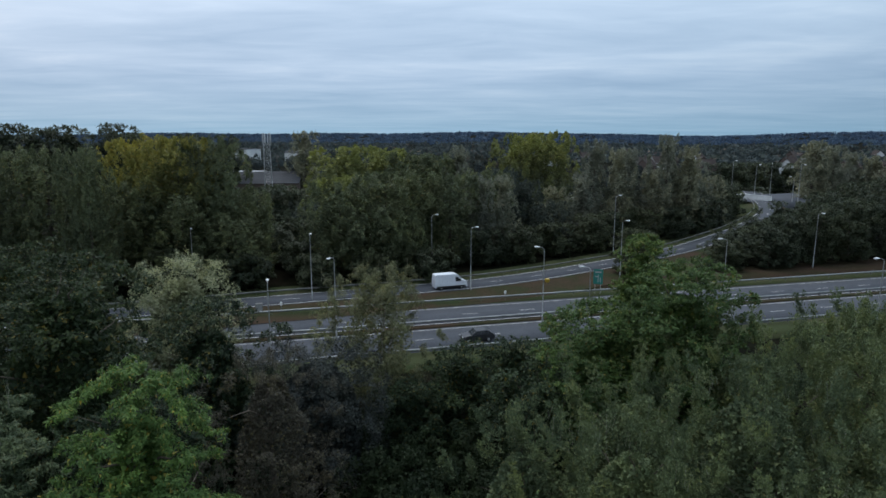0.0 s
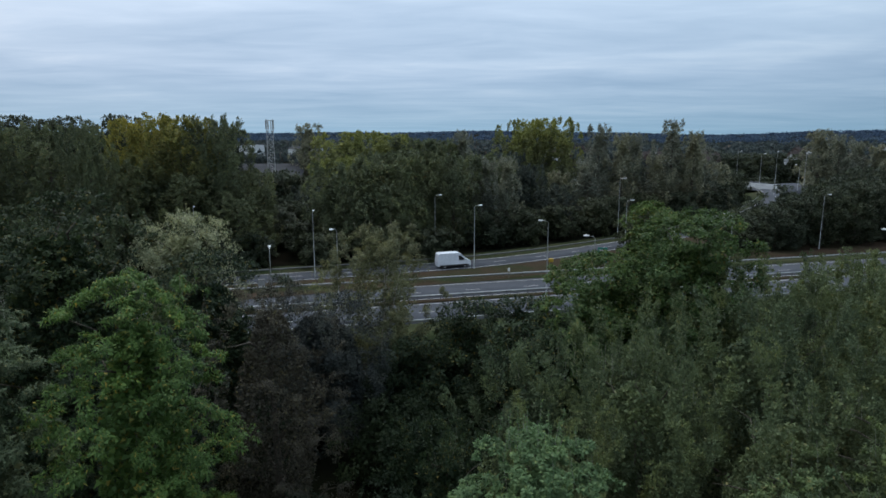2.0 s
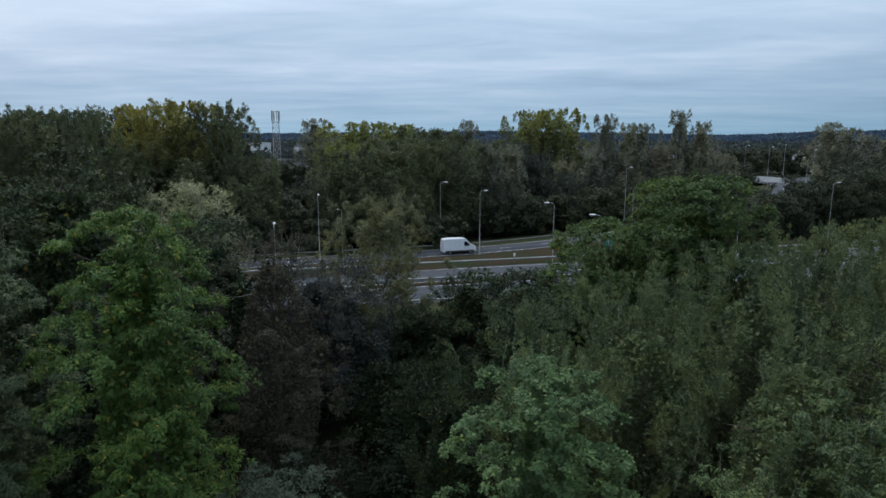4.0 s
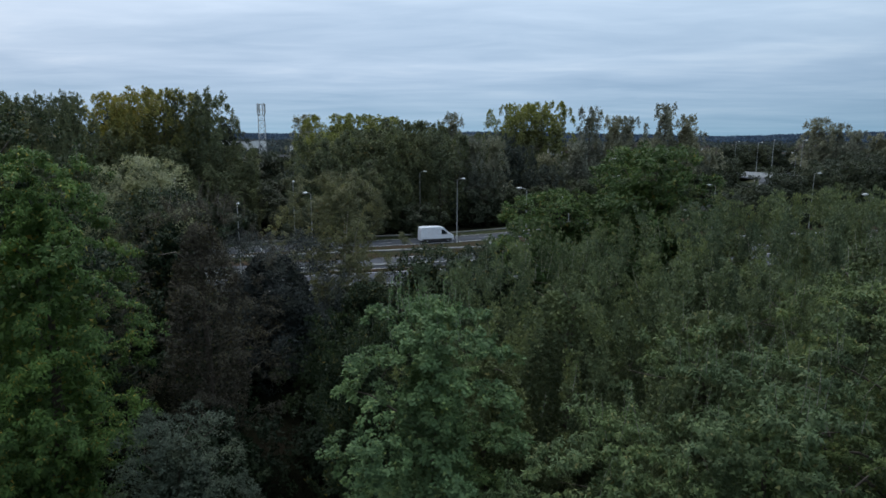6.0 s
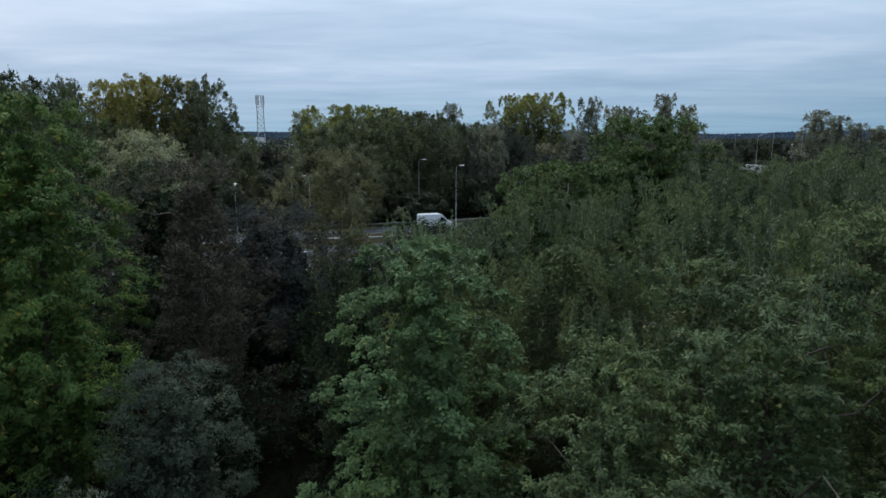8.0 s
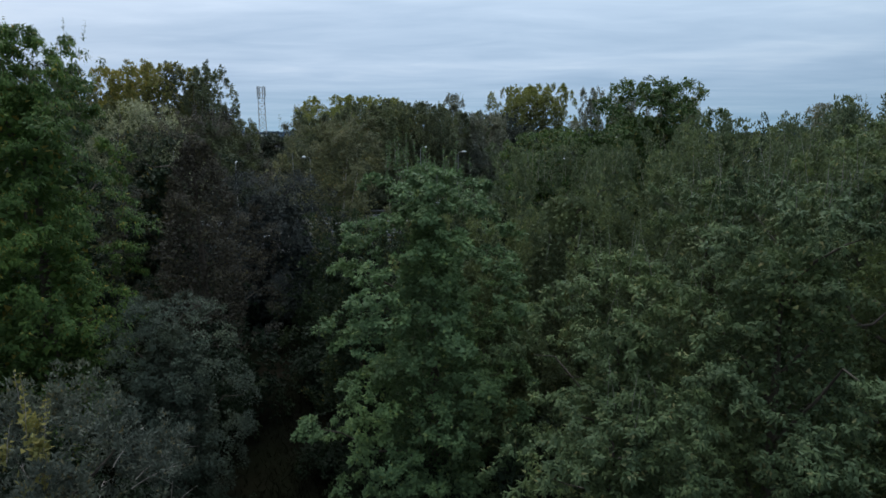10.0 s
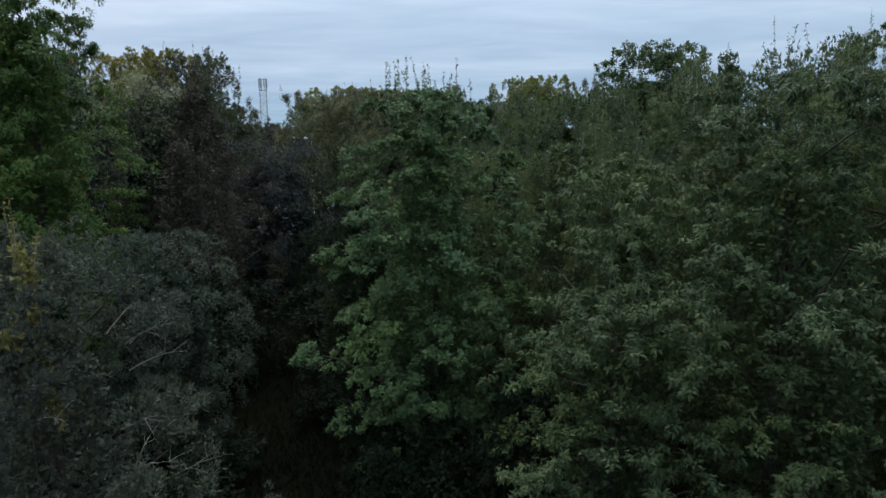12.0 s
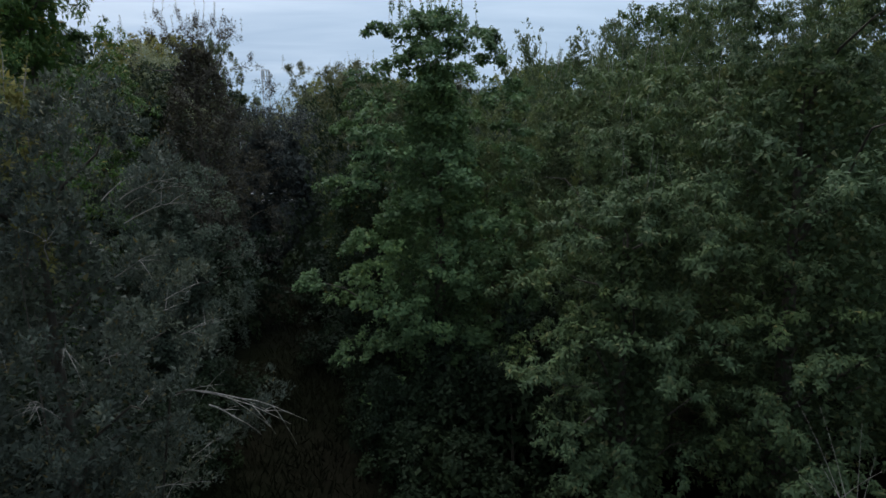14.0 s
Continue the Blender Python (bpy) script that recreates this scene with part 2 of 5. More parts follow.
def box(bm, x0, x1, y0, y1, z0, z1, bevel=0.0):
    g = bmesh.ops.create_cube(bm, size=1.0, matrix=Matrix.LocRotScale(((x0 + x1) / 2, (y0 + y1) / 2, (z0 + z1) / 2), None, (x1 - x0, y1 - y0, z1 - z0)))
    if bevel:
        es = list({e for v in g["verts"] for e in v.link_edges})
        bmesh.ops.bevel(bm, geom=es, offset=bevel, segments=2, affect="EDGES", profile=0.6)
    return bm


def tube(path, radii, sides):
    """Vertices and quads of a tapering tube along a path."""
    path = np.asarray(path, float)
    n = len(path)
    tang = np.gradient(path, axis=0)
    tang /= np.linalg.norm(tang, axis=1)[:, None] + 1e-9
    ref = np.where(np.abs(tang[:, 2:3]) > 0.9, [[1.0, 0, 0]], [[0, 0, 1.0]])
    u = np.cross(tang, ref)
    u /= np.linalg.norm(u, axis=1)[:, None]
    w = np.cross(tang, u)
    a = np.linspace(0, 2 * np.pi, sides, endpoint=False)
    v = path[:, None] + np.asarray(radii)[:, None, None] * (u[:, None] * np.cos(a)[None, :, None] + w[:, None] * np.sin(a)[None, :, None])
    i, j = np.meshgrid(np.arange(n - 1), np.arange(sides), indexing="ij")
    k = (j + 1) % sides
    f = np.stack([i * sides + j, i * sides + k, (i + 1) * sides + k, (i + 1) * sides + j], -1).reshape(-1, 4)
    return v.reshape(-1, 3), f


def join(pieces):
    vs, fs, base = [], [], 0
    for v, f in pieces:
        vs.append(v)
        fs.append(f + base)
        base += len(v)
    return np.concatenate(vs), np.concatenate(fs)


def unit(v):
    return v / (np.linalg.norm(v, axis=-1, keepdims=True) + 1e-9)


# ---- leaves, crowns, trees ----
def leaf_blades(p, axis, normal, length, width):
    """Pointed leaf blades, one triangle each."""
    axis = unit(axis)
    side = unit(np.cross(axis, normal))
    v = np.stack([p - side * width[:, None] * 0.5, p + side * width[:, None] * 0.5, p + axis * length[:, None]], 1)
    return v.reshape(-1, 3), np.arange(len(p) * 3).reshape(-1, 3)


def profile(u, peak, low, high):
    return np.where(u < peak, np.maximum(u / peak, 0) ** low, np.maximum(1 - (np.maximum(u - peak, 0) / (1 - peak)) ** (1 / high), 0) ** high)


def stretch(e, grow, aspect, taper=0.0):
    """Directions of a ball drawn out (or flattened) along grow, and tapering to its tip."""
    along = np.sum(e * grow, 1)[:, None]
    side = e - grow * along
    return side * (1 - taper * np.maximum(along, 0)) + grow * along * aspect


def tuft_crown(rng, height, base, radius, peak=0.4, low=0.3, high=0.4, lobes=50, lobe=1.2, aspect=1.0, out=0.5, rise=1.0, tufts=12, tuft=0.4, per=30,
               leaf=0.14, slim=0.6, hang=0.4, uneven=0.2, ragged=0.2, shoots=0, shoot=0.9, core=0.8, deep=0.8, open_side=None, inner=0.15, sky=0.4, taper=0.0, under=-0.35, mass=0.4, upright=0.0, rays=0, arch=0.3, fan=0.8, heart=1.7):
    """Boughs over an uneven envelope, tufts over each bough, leaves that face outwards over each tuft, and a dark heart."""
    up3 = np.array([0, 0, 1.0])
    grid = np.linspace(0, 1, 200)
    share = np.cumsum(0.14 + profile(grid, peak, low, high) + 0.5 * (grid > 0.85))
    u = np.interp((np.arange(lobes) + rng.uniform(0, 1, lobes)) / lobes, share / share[-1], grid)
    u[-1] = 1.0
    ang = np.arange(lobes) * 2.39996 + rng.normal(size=lobes) * 0.35
    if open_side is not None:  # leafier towards the light
        ang = ang - 0.4 * np.sin(ang - open_side)
    f1, f2, f3 = rng.uniform(0, 6.28, 3)
    wob = lambda a, w: 1 + 0.8 * uneven * (np.sin(2 * a + f1) * 0.45 + np.sin(3 * a + 4 * w + f2) * 0.4 + np.sin(5 * a - 9 * w + f3) * 0.4)
    size = lobe * rng.uniform(0.6, 1.35, lobes)
    env = radius * profile(u, peak, low, high) * wob(ang, u) * rng.uniform(1 - ragged, 1.0, lobes) * 1.18
    env = np.where(rng.uniform(size=lobes) < inner, env * rng.uniform(0.3, 0.8, lobes), env)
    radial = np.stack([np.cos(ang), np.sin(ang), np.zeros(lobes)], 1)
    face = unit(radial * (1.15 - u ** 3)[:, None] + up3 * (0.25 + 0.9 * u)[:, None])
    grow = unit(radial * (out * (1.05 - 0.8 * u))[:, None] + up3 * rise + rng.normal(size=(lobes, 3)) * 0.12)
    r = np.maximum(env - size * 0.75, 0.0)
    tall = size * np.maximum(aspect, 0.6)
    c = radial * r[:, None] + up3 * np.minimum(base + u * (height - base), height - tall * rng.uniform(0.85, 1.15, lobes))[:, None]
    # tufts on the outer and upper side of each bough
    m = lobes * tufts
    b = np.repeat(np.arange(lobes), tufts)
    e = unit(rng.normal(size=(m, 3)) * 0.85 + 0.75 * face[b])
    e[:, 2] = np.maximum(e[:, 2], under)
    reach = rng.uniform(0.72, 1.08, m)
    if rays:  # tufts in rows along a few twigs of each bough
        way = unit(rng.normal(size=(lobes, rays, 3)) * fan + 0.75 * face[:, None] + upright * grow[:, None])
        way[:, :, 2] = np.maximum(way[:, :, 2], under)
        k = np.tile(np.arange(tufts), lobes)
        e = unit(way[b, k % rays] + rng.normal(size=(m, 3)) * 0.07)
        reach = 0.3 + 0.95 * (k // rays + rng.uniform(0, 1, m)) / math.ceil(tufts / rays)
    tc = c[b] + stretch(e, grow[b], aspect, taper) * (size[b] * reach)[:, None]
    if rays:
        tc[:, 2] -= arch * size[b] * reach ** 2
    ts = tuft * rng.uniform(0.6, 1.35, m)
    # leaves on each tuft
    n = m * per
    q = np.repeat(np.arange(m), per)
    g = unit(rng.normal(size=(n, 3)) + 0.75 * e[q] + 0.25 * up3)
    p = tc[q] + stretch(g, grow[b][q], 1 + 0.5 * (aspect - 1)) * (ts[q] * np.sqrt(rng.uniform(0.15, 1.0, n)))[:, None]
    normal = unit(0.4 * g + 0.4 * e[q] + mass * face[b][q] + sky * up3 + 0.2 * rng.normal(size=(n, 3)))
    axis = unit(0.6 * g + 0.6 * rng.normal(size=(n, 3)) - hang * up3 + upright * grow[b][q])
    sz = leaf * rng.uniform(0.65, 1.3, n)
    pieces = [leaf_blades(p, axis, normal, sz, sz * slim)]
    # leaves in the shade of the heart
    big = leaf * heart
    count = int(core * 1.2 * 6.28 * radius * (height - base) / (big * big * 0.4))
    cu, ca = rng.uniform(0.0, 0.93, count), rng.uniform(0, 6.2832, count)
    cr = np.maximum(radius * profile(cu, peak, low, high) * wob(ca, cu) - 0.5 * lobe, 0.02) * np.sqrt(rng.uniform(0.3, 1.0, count) * (1 - cu ** 3)) * deep
    cp = np.stack([cr * np.cos(ca), cr * np.sin(ca), base + cu * (height - base - lobe)], 1)
    cs = big * rng.uniform(0.6, 1.3, count)
    pieces.append(leaf_blades(cp, rng.normal(size=(count, 3)), unit(rng.normal(size=(count, 3)) + [0, 0, 0.8]), cs, cs * 0.8))
    stems = []
    top = np.argsort(-(c[:, 2] + 0.3 * rng.normal(size=lobes)))[:max(5, lobes // 6)]
    for _ in range(shoots):
        i = top[rng.integers(len(top))]
        s0 = c[i] + np.array([*(rng.normal(size=2) * size[i] * 0.5), size[i] * aspect * 0.5])
        sl = shoot * rng.uniform(0.6, 1.5)
        sw = unit(np.array([rng.normal() * 0.15, rng.normal() * 0.15, 1.0]))
        stems.append((s0, s0 + sw * sl))
        kk = max(8, int(sl / leaf * 3.6))
        aa = rng.uniform(0.1, 1.0, kk)
        ax = unit(rng.normal(size=(kk, 3)) + sw * 0.5 - 0.5 * hang * up3)
        sz = leaf * rng.uniform(0.5, 0.95, kk) * (1.1 - 0.4 * aa)
        pieces.append(leaf_blades(s0 + sw * (aa * sl)[:, None] + ax * 0.02, ax, unit(rng.normal(size=(kk, 3)) + sw), sz, sz * slim))
    v, f = join(pieces)
    return v, f, c, stems


def stem_of(rng, height, girth, stems):
    """A tapered trunk with a flared foot, or several stems from one foot."""
    pieces = []
    for i in range(stems):
        off = rng.normal(size=2) * 0.12 if stems > 1 else np.zeros(2)
        h = height * (0.84 if stems == 1 else rng.uniform(0.6, 0.85))
        t = np.linspace(0, 1, 7)
        spread = rng.normal(size=2) * (0.015 if stems == 1 else 0.11) * height
        path = np.stack([off[0] + spread[0] * t ** 1.4 + 0.05 * np.sin(5 * t), off[1] + spread[1] * t ** 1.4, h * t], 1)
        pieces.append(tube(path, girth * (1 if stems == 1 else 0.6) * (0.4 * np.exp(-9 * t) + 1 - 0.88 * t), 8))
    return join(pieces)


def limb_of(rng, e, base, height, girth):
    z0 = max(base * 0.8, e[2] - (0.35 + 0.5 * rng.uniform()) * np.hypot(e[0], e[1]) - 0.4)
    a, t = np.array([0, 0, min(max(z0, 0.4), height * 0.75)]), np.linspace(0, 1, 5)[:, None]
    far = np.linalg.norm(e - a)
    path = a + (e - a) * t + np.array([0, 0, 0.12]) * far * np.sin(np.pi * t)
    path[1:-1] += rng.normal(size=(3, 3)) * 0.05 * far
    return tube(path, girth * 0.24 * (1 - 0.85 * t[:, 0]), 5)


def plant(name, label, x, y, top, radius, leaf_mat, seed, bark=BARK, girth=None, limbs=12, stems=1, category="tree", group="", base=None, ground=GZ, **kw):
    """A tree or shrub at (x, y): an Empty at its foot with its trunk, limbs, shoots and crown."""
    rng = np.random.default_rng(seed)
    h = top - ground
    b = h * 0.18 if base is None else base
    v, f, c, sh = tuft_crown(rng, h, b, radius, **kw)
    g = girth or 0.02 * h
    foot = tagged(new(name), label, category, group)
    foot.matrix_basis = pose(x, y, ground)
    part("trunk", mesh_of("trunk", *stem_of(rng, h, g, stems), bark, True), foot)
    for i in rng.permutation(len(c))[:limbs]:
        part("branch", mesh_of("branch", *limb_of(rng, c[i], b, h, g), bark, True), foot)
    if sh:
        tw = join([tube(np.stack([o, (o + e) / 2 + rng.normal(size=3) * 0.02, e]), [0.007, 0.006, 0.003], 3) for o, e in sh])
        tagged(part("shoot", mesh_of("shoot", *tw, TWIG), foot), kind="stuff")
    part("crown", mesh_of("crown", v, f, leaf_mat), foot)
    return foot


# ---- ground ----
def terrain(x, y):
    """The height of the land: level here, low wooded ridges far off."""
    d = np.hypot(x, y)
    s = np.clip((d - 1200) / 3000, 0, 1)
    s = s * s * (3 - 2 * s)
    a = np.arctan2(x, y)
    ridge = 27 + 8 * np.sin(5.1 * a + 1.9) + 5 * np.sin(11.3 * a + 0.4) + 3 * np.sin(27 * a) + 16 * np.exp(-((a - 0.62) / 0.13) ** 2)
    return GZ + s * ridge


rings = np.concatenate([[0.0], np.geomspace(12, 4700, 44)])
turns = np.linspace(0, 2 * np.pi, 145)[:-1]
gx = rings[:, None] * np.sin(turns)[None]
gy = rings[:, None] * np.cos(turns)[None]
gv = np.stack([gx, gy, terrain(gx, gy)], -1).reshape(-1, 3)
ii, jj = np.meshgrid(np.arange(len(rings) - 1), np.arange(144), indexing="ij")
kk = (jj + 1) % 144
gf = np.stack([ii * 144 + jj, (ii + 1) * 144 + jj, (ii + 1) * 144 + kk, ii * 144 + kk], -1).reshape(-1, 4)
tagged(part("ground", mesh_of("ground", gv, gf, SHADED_GROUND, True)), "woodland soil with thin grass, dark with painted tree shade", "ground", kind="structure")

# ---- roads ----
SL = 0.25
CS = 1 / math.hypot(1, SL)


def main_at(x, d):
    """A point of the main road: x along it, d metres to the near side of its far edge line."""
    return np.array([x + d * SL * CS, 90.2 + SL * x - d * CS])


def ribbon(name, pts_l, pts_r, z, mat, label, category, kind="structure", thick=0.25):
    """A strip between two edges, with a skirt down into the ground."""
    l, r = np.asarray(pts_l, float), np.asarray(pts_r, float)
    n = len(l)
    zz = np.broadcast_to(np.asarray(z, float).reshape(-1, 1), (n, 1))
    lo = zz - thick
    v = np.concatenate([np.hstack([l, lo]), np.hstack([l, zz]), np.hstack([r, zz]), np.hstack([r, lo])])
    i = np.arange(n - 1)
    f = np.concatenate([np.stack([a * n + i, a * n + i + 1, (a + 1) * n + i + 1, (a + 1) * n + i], 1) for a in range(3)])
    return tagged(part(name, mesh_of(name, v, f[:, ::-1], mat)), label, category, kind=kind)


XS = np.linspace(-260, 330, 60)


def main_strip(name, d0, d1, z, mat, label, category):
    return ribbon(name, [main_at(x, d0) for x in XS], [main_at(x, d1) for x in XS], z, mat, label, category)


main_strip("verge_far", -5.0, -0.9, GZ + 0.10, GRASS, "rough grass verge beside the dual carriageway", "verge")
main_strip("bank_far", -15.0, -4.9, GZ + 0.03, VERGE, "brown slope beyond the verge", "verge")
main_strip("road_far", -0.95, 8.1, GZ + 0.06, ASPHALT, "grey asphalt two-lane carriageway with worn lines", "road")
main_strip("median", 7.9, 9.2, GZ + 0.16, VERGE, "narrow grassed central reservation", "median")
main_strip("road_near", 9.1, 18.2, GZ + 0.06, ASPHALT, "grey asphalt two-lane carriageway with worn lines", "road")
main_strip("verge_near", 18.1, 24.0, GZ + 0.10, GRASS, "grass verge below the woodland edge", "verge")

SLIP = np.array([(-120, 66), (-80, 77), (-55, 84.8), (-33, 92.4), (-6, 101.4), (5.6, 105.6), (21.9, 114.6), (51.2, 135.5), (66.5, 148), (82, 162), (95, 178), (103.5, 196), (110, 214), (120, 240)], float)


def smooth_line(p, m):
    t = np.arange(len(p), dtype=float)
    q = np.linspace(0, len(p) - 1, m)
    out = []
    for s in q:
        i = min(int(s), len(p) - 2)
        f = s - i
        a, b, c, d = p[max(i - 1, 0)], p[i], p[i + 1], p[min(i + 2, len(p) - 1)]
        out.append(0.5 * (2 * b + (c - a) * f + (2 * a - 5 * b + 4 * c - d) * f * f + (3 * b - a - 3 * c + d) * f ** 3))
    return np.array(out)


slip_mid = smooth_line(SLIP, 90)
slip_t = unit(np.gradient(slip_mid, axis=0))
slip_n = np.stack([-slip_t[:, 1], slip_t[:, 0]], 1)  # to the far side


slip_u = np.clip((slip_mid[:, 1] - 128) / 64, 0, 1)
slip_z = GZ + 4.3 * slip_u * slip_u * (3 - 2 * slip_u)  # it climbs to the junction


def slip_at(off):
    return slip_mid + slip_n * off


def strip_line(name, pts, width, z, label, dash=None):
    """Painted lines, as thin raised strips; dash: (length, gap)."""
    pts = np.asarray(pts, float)
    seg = np.linalg.norm(np.diff(pts, axis=0), axis=1)
    s = np.concatenate([[0], np.cumsum(seg)])
    spans = [(0, s[-1])] if dash is None else [(a, a + dash[0]) for a in np.arange(0, s[-1] - dash[0], sum(dash))]
    pieces = []
    for a, b in spans:
        q = np.linspace(a, b, max(2, int((b - a) / 8) + 1))
        c = np.stack([np.interp(q, s, pts[:, 0]), np.interp(q, s, pts[:, 1])], 1)
        t = unit(np.gradient(c, axis=0))
        n = np.stack([-t[:, 1], t[:, 0]], 1) * width / 2
        m = len(c)
        h = np.interp(q, s, np.broadcast_to(np.asarray(z, float), s.shape))[:, None]
        v = np.concatenate([np.hstack([c + n, h]), np.hstack([c - n, h])])
        i = np.arange(m - 1)
        pieces.append((v, np.stack([m + i, m + i + 1, i + 1, i], 1)))
    v, f = join(pieces)
    return tagged(part(name, mesh_of(name, v, f, PAINT_LINE)), label, "road marking", kind="structure")


def bank_strip(name, off_l, off_r, z_l, z_r, mat, label, category="verge"):
    l, r = slip_at(off_l), slip_at(off_r)
    n = len(l)
    v = np.concatenate([np.column_stack([l, z_l]), np.column_stack([r, z_r])])
    i = np.arange(n - 1)
    return tagged(part(name, mesh_of(name, v, np.stack([n + i, n + i + 1, i + 1, i], 1), mat, True)), label, category, kind="structure")


low = np.full(len(slip_mid), GZ - 0.1)
bank_strip("bank", -3.0, -12.0, slip_z + 0.14, low + 0.23, VERGE, "brown autumn bank between the two roads")
bank_strip("embankment", 14.0, 3.0, low, slip_z + 0.14, GRASS, "grass edge and slope behind the slip road")
ribbon("slip_road", slip_at(3.1), slip_at(-3.1), slip_z + 0.18, ASPHALT, "grey asphalt slip road curving up to a junction", "road")
ribbon("junction_road", [(99, 214), (108, 224), (130, 232), (200, 250)], [(102, 192), (113, 194), (140, 202), (210, 222)], GZ + 4.42, ASPHALT, "wide grey asphalt at the raised junction", "road", thick=6.0)
for nm, d in (("edge_line", 0.0), ("edge_line", 7.3), ("edge_line", 9.75), ("edge_line", 17.2)):
    strip_line(nm, [main_at(x, d) for x in XS], 0.16, GZ + 0.066, "worn white edge line of the carriageway")
for d in (3.65, 13.5):
    strip_line("lane_line", [main_at(x, d) for x in XS], 0.13, GZ + 0.066, "dashed white lane line", (2.4, 6.6))
strip_line("slip_line", slip_at(2.75), 0.18, slip_z + 0.188, "white edge line of the slip road")
strip_line("slip_line", slip_at(-2.75), 0.18, slip_z + 0.188, "white edge line of the slip road")
strip_line("slip_dash", slip_at(0.0), 0.14, slip_z + 0.188, "dashed white line of the slip road", (2.4, 6.6))


# ---- habits of growth ----
ASH = dict(lobes=84, lobe=1.1, aspect=0.6, out=0.5, rays=6, arch=0.25, tufts=18, tuft=0.24, per=36, leaf=0.15, slim=0.42, hang=0.9, base=0.8, high=0.32, low=0.25, uneven=0.26, ragged=0.25, shoots=4, core=0.6, deep=0.64, open_side=-0.9, sky=0.7, under=0.0)
MAPLE = dict(lobes=90, lobe=0.92, aspect=0.42, out=0.5, tufts=15, tuft=0.19, per=46, leaf=0.11, slim=0.85, hang=0.5, base=0.3, peak=0.32, low=0.2, high=0.4, uneven=0.17, ragged=0.28, shoots=40, shoot=1.0, core=0.5, deep=0.58, heart=1.3, open_side=-1.6, sky=0.8, under=0.0)
CHERRY = dict(lobe=1.0, aspect=0.55, out=0.45, rays=5, arch=0.12, tufts=25, tuft=0.13, per=25, leaf=0.115, slim=0.46, hang=0.9, base=0.1, low=0.2, high=0.34, uneven=0.3, ragged=0.3, shoot=0.9, core=0.35, deep=0.56, heart=1.25, open_side=-2.2, sky=0.8, under=0.0)
THORN = dict(lobe=0.95, aspect=2.0, out=0.5, rays=5, fan=0.45, arch=0.0, tufts=25, tuft=0.16, per=21, leaf=0.12, slim=0.5, hang=0.0, base=0.2, low=0.2, high=0.38, uneven=0.32, ragged=0.3, shoot=0.8, core=0.6, deep=0.66, heart=1.4, sky=0.5, mass=0.5, upright=1.1)
THORN_FAR = {**THORN, "lobe": 1.15, "tuft": 0.2, "per": 20, "leaf": 0.16, "deep": 0.72}
ALDER = dict(lobes=44, lobe=1.45, aspect=0.65, out=0.5, tufts=18, tuft=0.3, per=25, leaf=0.19, slim=0.7, hang=0.3, base=0.3, low=0.2, high=0.36, uneven=0.3, ragged=0.4, shoots=8, core=0.8, deep=0.64, sky=0.7, mass=0.15, under=-0.1)
SYCAMORE = dict(lobes=84, lobe=1.3, aspect=0.65, out=0.5, tufts=18, tuft=0.3, per=30, leaf=0.18, slim=0.75, hang=0.4, base=0.3, low=0.2, high=0.3, uneven=0.26, ragged=0.2, core=1.1, deep=0.82, sky=0.6, mass=0.4, under=-0.1)
HAZEL = dict(lobes=50, lobe=0.8, aspect=0.8, tufts=9, tuft=0.4, per=26, leaf=0.19, slim=0.75, hang=0.3, base=0.1, low=0.2, high=0.4, core=0.9, stems=3)

# ---- near trees ----
plant("ash_tree", "bright green ash tree with feathery drooping leaves", -11.9, 22.2, 15.8, 3.6, ASH_LEAF, 1, category="tree", **ASH)
plant("ash_tree", "bluish green young ash beside the taller one", -18.5, 21.5, 14.2, 4.0, HAWTHORN_LEAF, 31, category="tree", **ASH)
plant("maple_tree", "field maple with layered mid-green foliage", 3.15, 18.6, 11.1, 3.25, MAPLE_LEAF, 2, category="tree", **MAPLE)
plant("cherry_tree", "wild cherry with drooping green leaves, part of a thicket", 11.8, 14.0, 11.1, 4.6, CHERRY_LEAF, 3, category="tree", group="cherry trees of the wood", lobes=111, shoots=40, **CHERRY)
plant("cherry_tree", "wild cherry with drooping green leaves, part of a thicket", 8.2, 14.6, 9.2, 3.0, CHERRY_LEAF, 4, category="tree", group="cherry trees of the wood", lobes=61, shoots=16, **CHERRY)
plant("cherry_tree", "low wild cherry at the front of the thicket", 7.4, 12.2, 6.6, 2.3, CHERRY_LEAF, 24, category="tree", group="cherry trees of the wood", lobes=35, shoots=6, **CHERRY)
plant("cherry_tree", "wild cherry with upright leading shoots", 16.8, 15.8, 12.7, 4.6, CHERRY_LEAF, 5, category="tree", group="cherry trees of the wood", lobes=128, shoots=50, **CHERRY)
plant("hawthorn_tree", "dense hawthorn with dull green autumn leaves", 13.4, 21.4, 11.5, 5.2, HAWTHORN_LEAF, 6, category="tree", group="hawthorn trees of the wood", lobes=67, shoots=40, open_side=-2.2, **THORN)
plant("hawthorn_tree", "dense hawthorn with dull green autumn leaves", 9.0, 26.8, 11.0, 5.0, HAWTHORN_LEAF, 7, category="tree", group="hawthorn trees of the wood", lobes=62, shoots=30, **THORN)
plant("hawthorn_tree", "tall hawthorn with upright leading shoots", 20.0, 23.0, 12.6, 5.6, HAWTHORN_LEAF, 8, category="tree", group="hawthorn trees of the wood", lobes=80, shoots=50, open_side=-2.2, **THORN)
plant("hawthorn_tree", "dense hawthorn with dull green autumn leaves", 16.6, 30.5, 12.2, 5.8, HAWTHORN_LEAF, 9, category="tree", group="hawthorn trees of the wood", lobes=53, shoots=30, **THORN_FAR)
